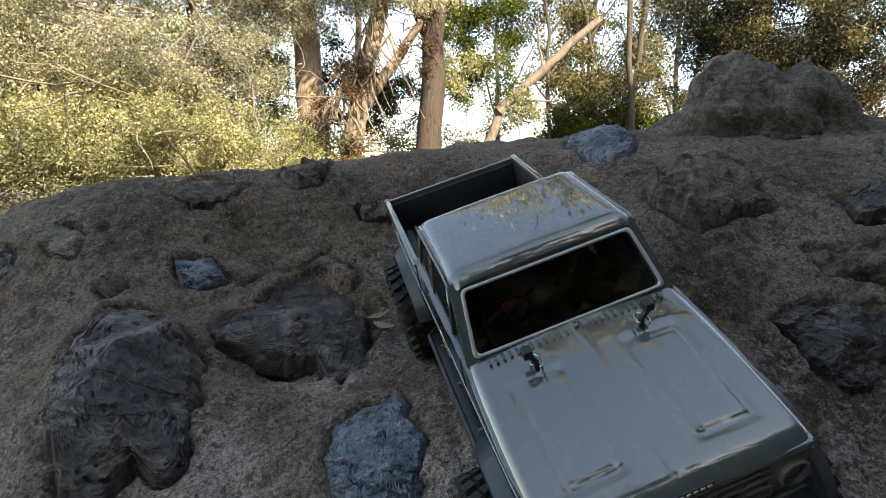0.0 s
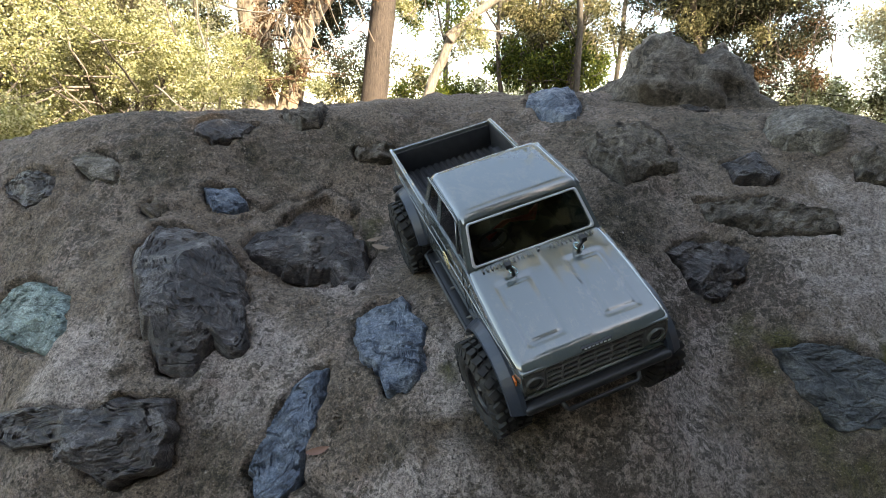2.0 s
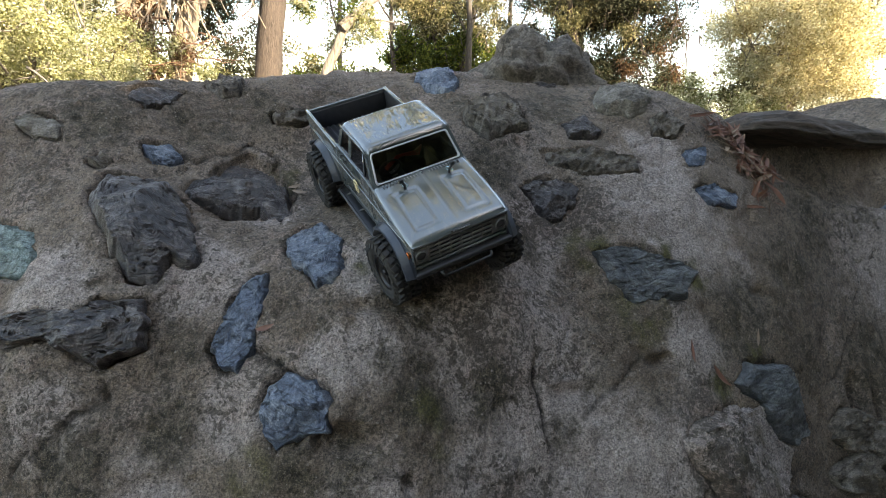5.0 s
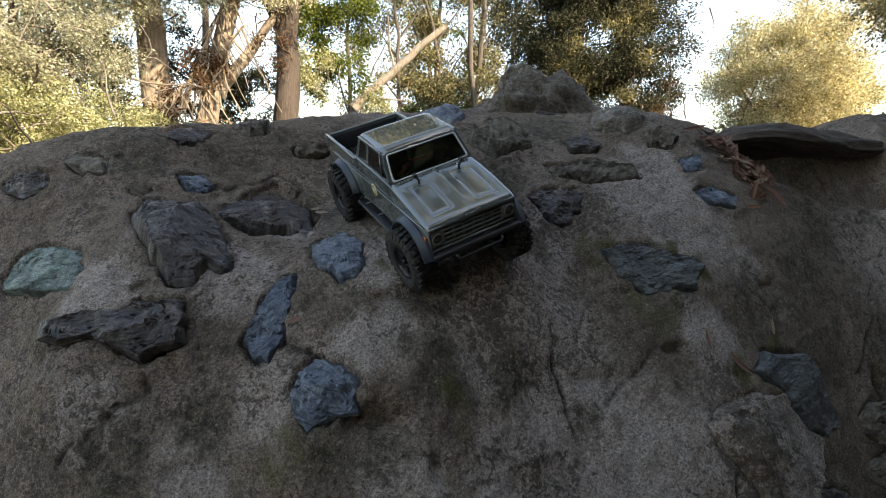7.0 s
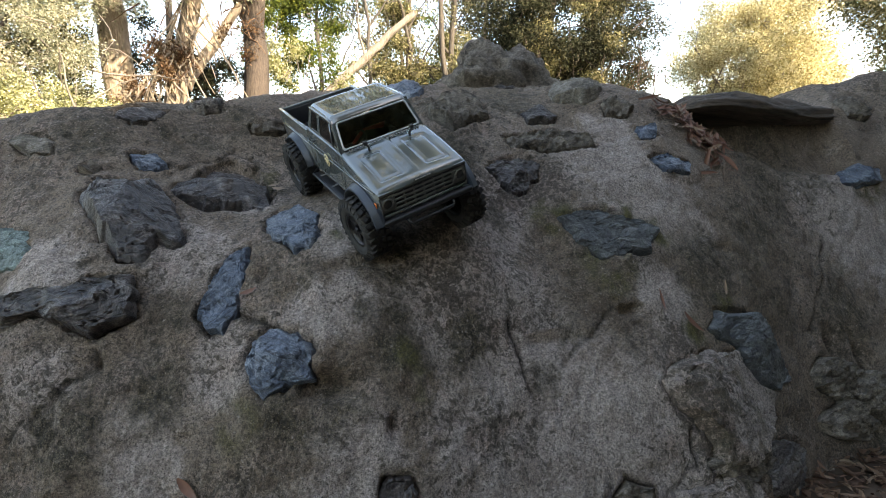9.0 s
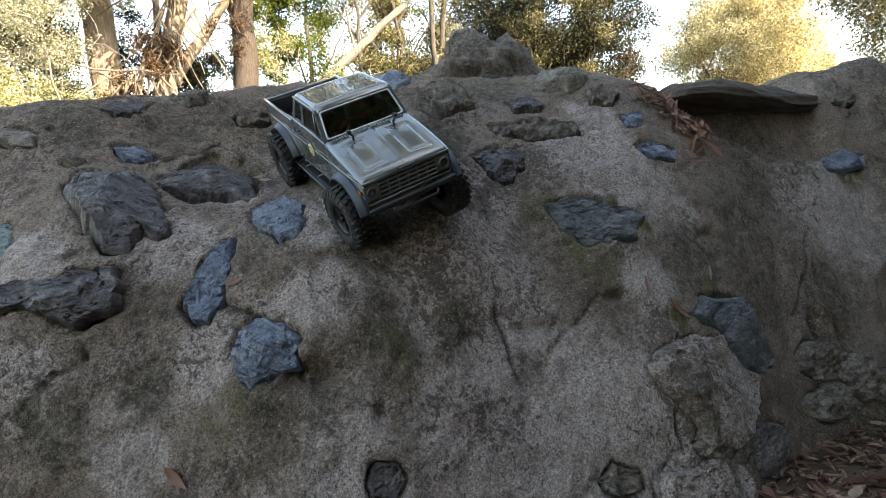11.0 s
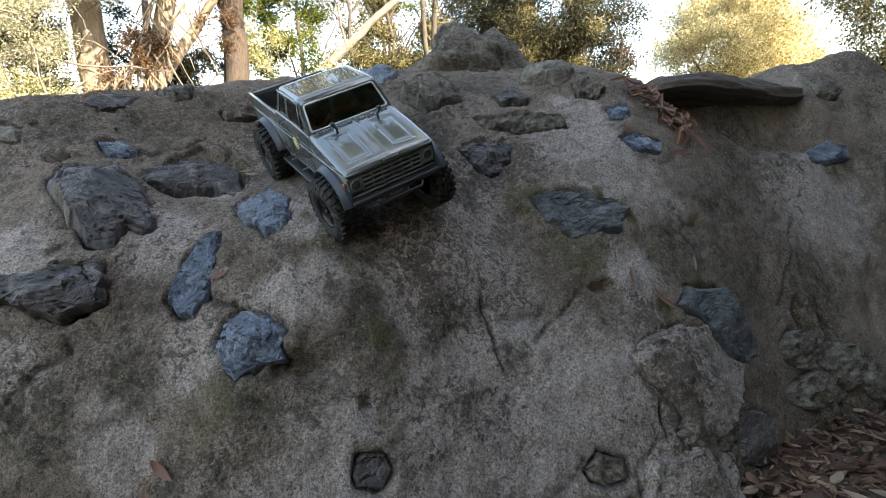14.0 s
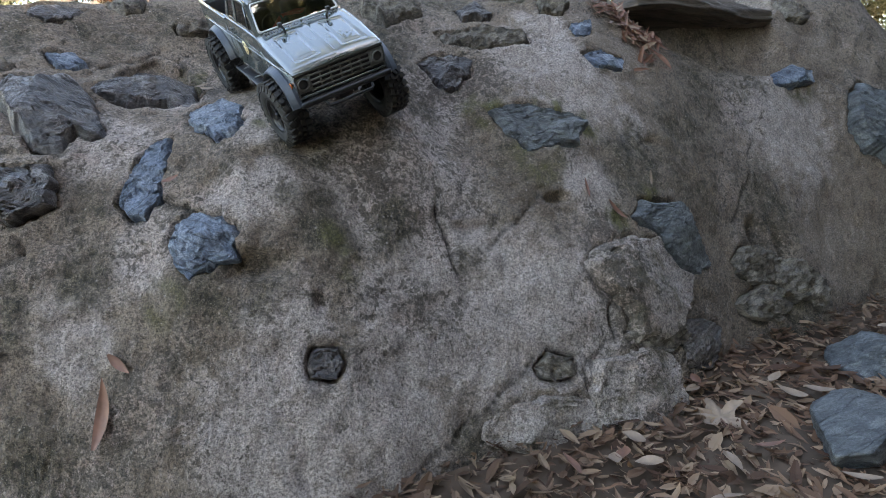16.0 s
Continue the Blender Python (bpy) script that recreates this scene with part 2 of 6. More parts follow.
def set_stone(kind, x, y, rise, corners):
    """A stone at a place of the boulder; its corners, in millimetres on the slope, run round it."""
    SET_STONES.append((kind, x, y, rise, np.array(corners) / 1000))


def set_oval(kind, x, y, rise, a, b, turn):
    """A roundish stone of half sizes a and b with a broken outline."""
    rng = np.random.default_rng(len(SET_STONES) + 300)
    w = (np.arange(8) + rng.uniform(-0.3, 0.3, 8)) * math.pi / 4
    r = rng.uniform(0.85, 1.12, 8)
    px, py, c, s = a * r * np.cos(w), b * r * np.sin(w), math.cos(radians(turn)), math.sin(radians(turn))
    SET_STONES.append((kind, x, y, rise, np.stack([px * c - py * s, px * s + py * c], 1)))


set_stone("dark", -0.346, 0.575, 0.044, [(-99, 56), (-45, -60), (-14, -115), (10, -126), (33, -117), (50, -80), (73, -96), (96, -78), (76, 4), (62, 72), (9, 120), (-43, 155), (-95, 158), (-113, 108)])
set_stone("dark", -0.198, 0.725, 0.036, [(-98, -51), (-52, -56), (-9, -67), (39, -58), (73, -105), (106, -43), (109, 15), (54, 109), (8, 138), (-49, 82), (-75, 15), (-106, 21)])
set_stone("blue", -0.351, 0.773, 0.003, [(-31, 0), (-8, -30), (21, -24), (43, 0), (12, 31), (-38, 24)])
set_stone("blue", -0.067, 0.481, 0.009, [(-43, -14), (-15, -37), (-4, -81), (18, -75), (49, -51), (53, 24), (20, 92), (-29, 90), (-50, 53)])
set_stone("blue", -0.186, 0.413, 0.005, [(0, 75), (-13, 38), (-31, 1), (-49, -37), (-34, -71), (-7, -84), (18, -56), (30, -4), (46, 53), (39, 85)])
set_stone("dark", -0.429, 0.427, 0.019, [(-91, -15), (-51, -4), (-8, -31), (43, -61), (75, -44), (108, -38), (109, 6), (90, 43), (30, 49), (3, 31), (-59, 39), (-119, 28), (-130, -3)])
set_stone("blue", -0.107, 0.302, 0.019, [(-48, -23), (-27, -60), (23, -39), (52, -37), (58, 10), (38, 44), (-9, 56), (-37, 42), (-52, 8)])
set_stone("green", -0.610, 0.641, 0.007, [(-89, -8), (-5, -47), (88, -75), (113, -40), (80, 24), (4, 61), (-82, 73), (-109, 12)])
set_stone("dark", -0.709, 0.846, 0.008, [(-50, -9), (6, -41), (63, -27), (59, 17), (-13, 42), (-64, 18)])
set_stone("pale", -0.577, 0.825, 0.010, [(-14, -24), (42, -40), (46, 4), (-12, 32), (-62, 27)])
set_stone("dark", 0.443, 0.595, 0.016, [(-45, -10), (-24, -51), (4, -61), (54, -19), (70, 19), (40, 46), (-32, 49), (-67, 27)])
set_stone("slate", 0.606, 0.448, 0.006, [(-87, -12), (-44, -65), (75, -59), (113, -6), (80, 22), (-23, 62), (-113, 58)])
set_stone("rough", 0.560, 0.637, 0.010, [(-96, -1), (-3, -41), (112, -40), (100, 0), (-3, 38), (-110, 43)])
set_stone("dark", 0.567, 0.712, 0.014, [(-38, -20), (16, -35), (49, -11), (16, 38), (-43, 28)])
set_stone("rough", 0.361, 0.765, 0.032, [(-63, -31), (-26, -76), (73, -42), (81, 45), (4, 72), (-68, 32)])
set_stone("blue", 0.289, 1.002, 0.019, [(-31, -104), (13, -102), (55, -23), (59, 114), (-27, 114), (-69, 0)])
set_stone("rough", 0.781, 0.688, 0.013, [(-43, -24), (15, -36), (47, -8), (18, 46), (-36, 22)])
set_stone("blue", 0.827, 0.620, 0.006, [(-34, -28), (19, -26), (42, 34), (-26, 20)])
set_stone("blue", 0.854, 0.558, 0.007, [(-33, -25), (45, -31), (65, 7), (-4, 35), (-73, 15)])
set_stone("blue", 1.642, 0.661, 0.022, [(-95, -25), (-15, -37), (88, -20), (112, 25), (-5, 41), (-84, 15)])
set_stone("slate", 0.897, 0.343, 0.026, [(-65, 0), (-22, -67), (60, -102), (123, -83), (77, 28), (32, 78), (-69, 91), (-136, 56)])
set_stone("crust", 0.746, 0.258, 0.026, [(-131, 18), (-80, -55), (-90, -120), (41, -108), (178, -48), (185, 12), (93, 109), (-39, 120), (-158, 72)])
set_stone("dark", 0.057, 0.191, 0.000, [(-26, -20), (14, -29), (31, -8), (23, 22), (-13, 29), (-30, 5)])
set_stone("rough", 0.485, 0.188, 0.000, [(-36, -12), (1, -24), (47, -20), (40, 12), (-8, 34), (-43, 9)])
set_stone("rough", -0.454, 0.740, 0.007, [(8, -25), (21, 3), (-5, 22), (-24, 0)])
set_stone("dark", -0.383, 0.884, 0.007, [(-8, -34), (37, -13), (58, 33), (-33, 27), (-53, -13)])
set_oval("pale", 0.729, 0.802, 0.022, 0.077, 0.101, -51)
set_oval("rough", -0.243, 0.984, 0.005, 0.044, 0.063, -7)
set_oval("slate", 1.909, 0.568, 0.045, 0.112, 0.156, -5)
set_oval("rough", 0.765, 0.220, 0.014, 0.118, 0.046, -6)
set_oval("rough", 1.198, 0.374, 0.020, 0.091, 0.056, -14)
set_oval("rough", 1.327, 0.362, 0.023, 0.100, 0.061, -25)
set_oval("rough", 1.199, 0.337, 0.018, 0.098, 0.051, -4)
set_oval("rough", 1.422, 0.352, 0.018, 0.058, 0.049, -52)
set_oval("crust", 0.661, 0.160, 0.021, 0.138, 0.086, -5)
set_oval("crust", 0.439, 0.156, 0.011, 0.151, 0.052, -4)
set_oval("dark", 0.918, 0.257, 0.019, 0.096, 0.067, 1)
set_oval("rough", 1.801, 0.815, 0.024, 0.068, 0.056, -13)
set_oval("rough", -0.092, 0.898, 0.008, 0.051, 0.022, 11)
set_oval("crust", -0.142, 0.197, 0.002, 0.034, 0.017, -1)
# dark stains and spots, dusty wash and green moss on the boulder: place and reach
STAINS = [
    (0.52, 0.39, 0.11),
    (0.45, 0.37, 0.07),
    (0.55, 0.36, 0.05),
    (0.36, 0.29, 0.04),
    (0.82, 0.40, 0.11),
    (1.07, 0.50, 0.13),
    (0.98, 0.43, 0.09),
    (1.06, 0.41, 0.09),
    (-0.09, 0.25, 0.05),
    (-0.02, 0.24, 0.06),
    (-0.42, 0.34, 0.07),
    (-0.29, 0.34, 0.05),
    (-0.27, 0.41, 0.05),
    (-0.47, 0.83, 0.09),
    (-0.28, 0.86, 0.09),
    (-0.16, 0.91, 0.08),
    # the dark under the truck, put into the rock's colour
    (0.09, 0.37, 0.07),
    (0.07, 0.28, 0.05),
    (0.11, 0.28, 0.04),
    (0.35, 0.51, 0.06),
    (0.53, 0.83, 0.11),
    (0.31, 0.84, 0.07),
]
STAINS += [
    (1.16, 0.67, 0.11),
    (1.40, 0.70, 0.14),
    (1.19, 0.60, 0.11),
    (1.34, 0.46, 0.12),
    (0.55, 0.31, 0.04),
    (0.31, 0.15, 0.06),
    (0.91, 0.24, 0.07),
    (1.32, 0.32, 0.12),
    (-0.12, 0.27, 0.06),
    (-0.38, 0.26, 0.07),
    (0.03, 0.31, 0.03),
    (0.31, 0.65, 0.08),
    (0.06, 0.37, 0.05),
    (0.09, 0.31, 0.04),
    (0.45, 0.36, 0.08),
    (0.22, 0.31, 0.05),
    (-0.06, 0.37, 0.03),
]
WASH = [
    (0.20, 0.36, 0.12),
    (0.29, 0.42, 0.08),
    (0.31, 0.34, 0.11),
    (0.38, 0.26, 0.18),
    (0.54, 0.22, 0.13),
    (0.48, 0.27, 0.10),
    (0.21, 0.23, 0.09),
    (0.73, 0.52, 0.14),
    (0.64, 0.59, 0.09),
    (0.85, 0.46, 0.06),
    (-0.04, 0.32, 0.05),
    (0.01, 0.32, 0.05),
    (1.47, 0.56, 0.10),
    (0.68, 0.36, 0.07),
    (-0.48, 0.49, 0.07),
    (-0.46, 0.37, 0.05),
    (-0.19, 0.33, 0.05),
    (-0.31, 0.30, 0.06),
    (-0.46, 0.37, 0.04),
    (0.00, 0.21, 0.07),
    (-0.03, 0.16, 0.12),
    (1.52, 0.60, 0.20),
    (0.15, 0.16, 0.10),
    (-0.14, 0.66, 0.06),
    (0.72, 0.63, 0.07),
    (-0.25, 0.49, 0.07),
    (0.17, 0.45, 0.12),
    (0.21, 0.37, 0.11),
    (0.02, 0.43, 0.06),
    (0.35, 0.52, 0.09),
    (0.01, 0.32, 0.05),
]
MOSS = [
    (0.50, 0.50, 0.05),
    (0.64, 0.46, 0.06),
    (0.72, 0.44, 0.04),
    (0.57, 0.40, 0.07),
    (0.73, 0.33, 0.04),
    (1.65, 0.65, 0.07),
    (0.47, 0.52, 0.04),
    (-0.11, 0.79, 0.04),
    (0.01, 0.42, 0.02),
    (0.10, 0.28, 0.03),
    (0.12, 0.26, 0.03),
    (0.86, 0.38, 0.04),
    (-0.17, 0.28, 0.04),
]
# cracks and joints
CRACKS = [
    [(-0.382, 0.384), (-0.379, 0.373), (-0.415, 0.364), (-0.460, 0.359), (-0.504, 0.361)],
    [(-0.396, 0.785), (-0.370, 0.796), (-0.331, 0.792), (-0.291, 0.781), (-0.223, 0.821), (-0.186, 0.844), (-0.136, 0.834), (-0.087, 0.782)],
    [(0.862, 0.376), (0.966, 0.387), (1.008, 0.359)],
    [(0.448, 0.201), (0.356, 0.185), (0.266, 0.161), (0.192, 0.135)],
    [(0.537, 0.183), (0.549, 0.163), (0.585, 0.139)],
    [(0.545, 0.187), (0.619, 0.198), (0.633, 0.228)],
    [(1.368, 0.550), (1.283, 0.486), (1.158, 0.409)],
    [(0.314, 0.342), (0.317, 0.311), (0.330, 0.281)],
    [(-0.163, 0.373), (-0.123, 0.347), (-0.107, 0.326)],
    [(0.407, 0.306), (0.482, 0.327), (0.534, 0.348)],
    [(0.836, 0.254), (0.838, 0.227), (0.762, 0.175)],
]


def slope(x, y, h=0.03):
    return (float(form(x + h, y) - form(x - h, y)) / (2 * h), float(form(x, y + h) - form(x, y - h)) / (2 * h))


def facing(x, y):
    """Normal and tangent frame of the boulder's form."""
    a, b = slope(x, y)
    n = Vector((-a, -b, 1)).normalized()
    e1 = (Vector((1, 0, 0)) - n * n.x).normalized()
    return n, e1, n.cross(e1)


# ---------------------------------------------------------------- ground and boulder
earth_mat = plain("brown_earth", (0.085, 0.055, 0.036), 0.95, 0, 0.45, 9.0, 0.004)
gx = np.concatenate([-np.geomspace(400, 3, 24), np.linspace(-2.8, 3.8, 90), np.geomspace(4, 400, 24)])
GX, GY = np.meshgrid(gx, gx)
near = np.exp(-(GX ** 2 + GY ** 2) / 30)
GZ = (0.006 * np.sin(GX * 7 + 1) * np.cos(GY * 6) + 0.008 * np.sin(GX * 2.1 + GY)) * near
ground = part("ground", grid_mesh("ground", np.stack([GX, GY, GZ], -1)), earth_mat)
tagged(ground, "bare brown earth between the boulder and the trees", "ground", kind="structure")

bx = np.concatenate([np.arange(-3.0, -1.0, 0.04), np.arange(-1.0, 2.1, 0.0042), np.arange(2.1, 3.6, 0.03)])
by = np.concatenate([np.arange(-0.3, -0.02, 0.03), np.arange(-0.02, 1.3, 0.0042), np.arange(1.3, 3.2, 0.04)])
BX, BY = np.meshgrid(bx, by)
BZ = form(BX, BY)
F0 = BZ.copy()
BZ = BZ + 0.008 * soft_noise(BX, BY, F0, 5.0, 4) + 0.006 * soft_noise(BX, BY, F0, 17.0, 5, 3.0) - 0.005 * abs(soft_noise(BX, BY, F0 * 2.2, 24.0, 4, 15.0)) + 0.0016 * soft_noise(BX, BY, F0, 75.0, 3, 7.0)
pits = soft_noise(BX, BY, F0, 34.0, 2, 11.0)
BZ = BZ - 0.003 * np.clip(pits - 0.42, 0, 1) / 0.3
def outline(way, corners, seed):
    """How far a stone's broken edge lies from its middle, by direction."""
    ux, uy = np.cos(way), np.sin(way)
    far = np.full(way.shape, 0.004)
    for (ax, ay), (bx_, by_) in zip(corners, np.roll(corners, -1, 0)):
        ex, ey = bx_ - ax, by_ - ay
        den = ux * ey - uy * ex
        den = np.where(abs(den) < 1e-9, 1e-9, den)
        t, s = (ax * ey - ay * ex) / den, (ax * uy - ay * ux) / den
        far = np.where((t > 0) & (s >= -0.001) & (s <= 1.001), np.maximum(far, t), far)
    rng = np.random.default_rng(seed + 900)
    for k, amp in ((5, 0.03), (8, 0.022), (13, 0.018), (23, 0.014), (43, 0.008)):
        far = far * (1 + amp * np.sin(k * way + rng.uniform(0, 6.3)))
    return far


# shade of open joints and cracks, kept for the rock's colour
GAP_SHADE = np.zeros(BX.shape)
FRAY = np.clip(0.6 + 1.3 * soft_noise(BX, BY, F0, 24.0, 3, 31.0), 0, 1)
for k, (kind, x, y, rise, corners) in enumerate(SET_STONES):
    n, e1, e2 = facing(x, y)
    sx, sy, sz = BX - x, BY - y, F0 - float(form(x, y))
    px, py = sx * e1.x + sy * e1.y + sz * e1.z, sx * e2.x + sy * e2.y + sz * e2.z
    near = np.exp(-((sx * n.x + sy * n.y + sz * n.z) / 0.12) ** 4)
    gap = np.hypot(px, py) - outline(np.arctan2(py, px), corners, k)
    # bed under the stone with a ragged edge of mortar, and an open joint along parts of it
    BZ = BZ - near * (0.030 if rise == 0 else 0.016) / (1 + np.exp(np.clip((gap + (-0.003 if rise == 0 else 0.003 - 0.010 * (FRAY - 0.6))) / 0.0018, -40, 40))) * (0.35 if kind == "crust" else 1.0)
    BZ = BZ - near * 0.010 * FRAY ** 3 * np.exp(-((gap - 0.002) / 0.004) ** 2) + near * (0.003 + 0.08 * max(0.0, rise - 0.01)) * np.exp(-((gap - 0.012) / 0.014) ** 2)
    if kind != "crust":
        GAP_SHADE = np.maximum(GAP_SHADE, 0.5 * near * FRAY ** 2 * np.exp(-((gap - 0.002) / 0.0035) ** 2))
# hollows worn under stones and in the flank: place, reach along and up, depth
for x, y, a, b, deep in ((-0.035, 0.262, 0.055, 0.022, 0.035), (-0.225, 0.655, 0.09, 0.028, 0.028), (0.063, 0.228, 0.011, 0.011, 0.016), (0.583, 0.345, 0.035, 0.012, 0.022),
                         (0.02, 0.365, 0.09, 0.012, 0.010), (0.40, 0.33, 0.07, 0.014, 0.010), (-0.30, 0.31, 0.10, 0.012, 0.008), (0.92, 0.45, 0.06, 0.015, 0.012)):
    dz = F0 - float(form(x, y))
    up = np.sign(BY - y) * np.hypot(BY - y, dz)
    q = np.sqrt(((BX - x) / a) ** 2 + (up / b) ** 2) * (1 + 0.3 * (FRAY - 0.5))
    BZ = BZ - deep * np.exp(-q ** 4)
for run in CRACKS:
    ends = [np.array((x, y, float(form(x, y)))) for x, y in run]
    for p, q in zip(ends[:-1], ends[1:]):
        v = q - p
        ox, oy, oz = BX - p[0] + 0.005 * np.sin(F0 * 70 + p[0] * 50), BY - p[1], F0 - p[2] + 0.005 * np.sin(BX * 80)
        u = np.clip((ox * v[0] + oy * v[1] + oz * v[2]) / (v @ v), 0, 1)
        d2 = (ox - u * v[0]) ** 2 + (oy - u * v[1]) ** 2 + (oz - u * v[2]) ** 2
        BZ = BZ - 0.009 * np.exp(-d2 / (2 * 0.0034 ** 2))
        GAP_SHADE = np.maximum(GAP_SHADE, 0.9 * np.exp(-d2 / (2 * 0.0030 ** 2)))
# the hollow at the shaded foot
BZ = BZ - 0.06 * np.exp(-(((BX - 1.29) / 0.10) ** 2 + ((BY - 0.375) / 0.05) ** 2) ** 2) * (0.75 + 0.5 * np.sin(BX * 60 + BY * 35))
# the relief stands out along the slope's normals
D = BZ - F0
SX, SY = np.gradient(F0, bx, axis=1), np.gradient(F0, by, axis=0)
flat = 1 / np.sqrt(1 + SX ** 2 + SY ** 2)
PX, PY, BZ = BX - SX * flat * D, BY - SY * flat * D, F0 + flat * D
# the rim drops behind the log
rim = 0.868 + 0.8 * np.clip(1.02 - BX, 0, 9) + 0.8 * np.clip(BX - 1.66, 0, 9) + 0.8 * np.clip(0.79 - BY, 0, 9)
BZ = np.where(BZ > rim, rim + 0.1 * (BZ - rim), BZ)
# the hollow under the log
BZ = BZ - 0.10 * np.exp(-((BY - 0.735) / 0.055) ** 4) * np.clip((BX - 1.0) / 0.08, 0, 1) * np.clip((1.68 - BX) / 0.06, 0, 1)
# the far end runs down into the earth
BZ = BZ - 1.6 * np.clip(BX - 2.6, 0, 9) ** 1.5
boulder_mesh = grid_mesh("boulder", np.stack([PX, PY, BZ], -1))
BH = BZ + D * np.minimum(1 / flat - flat, 2.0)
stain_shade = np.zeros((BX.size, 4), np.float32)
for col, spots in enumerate((STAINS, WASH, MOSS)):
    f = np.zeros(BX.shape)
    for x, y, r in spots:
        f = np.maximum(f, np.exp(-(((BX - x) ** 2 + (BY - y) ** 2 + 0.6 * (F0 - float(form(x, y))) ** 2) / (r * r)) ** 1.6))
    stain_shade[:, col] = f.ravel()
ragged = np.clip(0.5 + 1.3 * soft_noise(BX, BY, F0, 28.0, 4, 21.0), 0, 1).ravel()
stain_shade[:, 2] = np.clip(stain_shade[:, 2] * 1.6 - 0.5, 0, 1) * ragged
# fourth channel: the painted joint and crack shade
stain_shade[:, 3] = GAP_SHADE.ravel()
layer = boulder_mesh.color_attributes.new("stain_shade", "FLOAT_COLOR", "POINT")
layer.data.foreach_set("color", stain_shade.ravel())
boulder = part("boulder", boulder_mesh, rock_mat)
tagged(boulder, "huge sandy grey-brown boulder with mossy stains and cracks", "boulder", kind="structure")


def on_boulder(x, y):
    """Height of the finished boulder at a place."""
    i = int(np.clip(np.searchsorted(bx, x), 1, len(bx) - 1))
    j = int(np.clip(np.searchsorted(by, y), 1, len(by) - 1))
    fx, fy = (x - bx[i - 1]) / (bx[i] - bx[i - 1]), (y - by[j - 1]) / (by[j] - by[j - 1])
    return float(BH[j - 1, i - 1] * (1 - fx) * (1 - fy) + BH[j - 1, i] * fx * (1 - fy) + BH[j, i - 1] * (1 - fx) * fy + BH[j, i] * fx * fy)


BALLS = {}
for level in (4, 5, 6):
    bm = bmesh.new()
    bmesh.ops.create_icosphere(bm, subdivisions=level, radius=1)
    BALLS[level] = (np.array([v.co[:] for v in bm.verts]), [[v.index for v in f.verts] for f in bm.faces])
    bm.free()


def stone_mesh(a, b, c, kind, seed, planes=13):
    """A broken stone: a ball cut by planes, then roughened."""
    rng = np.random.default_rng(seed)
    u, faces = BALLS[5 if max(a, b) > 0.04 else 4]
    nn = rng.normal(size=(planes, 3))
    nn[:5, 2] *= 0.15
    nn[5] = (0.12, -0.1, 1)
    nn /= np.linalg.norm(nn, axis=1)[:, None]
    d = rng.uniform(0.62, 0.98, planes)
    d[:5] = rng.uniform(0.74, 1.0, 5)
    dot = u @ nn.T
    r = np.min(np.where(dot > 0.08, d / np.maximum(dot, 0.08), 9), axis=1)
    r = np.minimum(r, 1.2)
    # splintered faces: cells of the ball, each cut flat at its own tilt
    cells = rng.normal(size=(int(50 + 900 * max(a, b)), 3))
    cells /= np.linalg.norm(cells, axis=1)[:, None]
    tilt = cells + 0.26 * rng.normal(size=cells.shape)
    tilt /= np.linalg.norm(tilt, axis=1)[:, None]
    own = np.argmax(u @ cells.T, axis=1)
    mean = np.bincount(own, r, len(cells)) / np.maximum(np.bincount(own, minlength=len(cells)), 1)
    flat = mean[own] * np.sum(cells * tilt, 1)[own] / np.maximum(np.sum(u * tilt[own], 1), 0.3)
    share = {"slate": 0.12, "rough": 0.55, "crust": 0.25, "pale": 0.2, "green": 0.3}.get(kind, 0.6)
    r = r * (1 - share) + np.clip(flat, r * 0.85, r * 1.12) * share
    amp = {"rough": 0.2, "crust": 0.14, "pale": 0.09, "dark": 0.11, "blue": 0.10, "green": 0.08, "slate": 0.06}[kind]
    k = 1.0 / max(a, b)
    ux, uy, uz = u[:, 0] * a, u[:, 1] * b, u[:, 2] * c
    r = r + amp * soft_noise(ux, uy, uz, 2.2 * k, 4, seed * 1.7)
    chip = soft_noise(ux, uy, uz * 2.5, 55.0, 3, seed * 0.9)
    r = r + 0.0035 * k * (np.round(chip * 3.5) / 3.5 * 0.6 + chip * 0.4)
    me = bpy.data.meshes.new("stone")
    me.from_pydata((u * r[:, None] * np.array([a, b, c])).tolist(), [], faces)
    return me


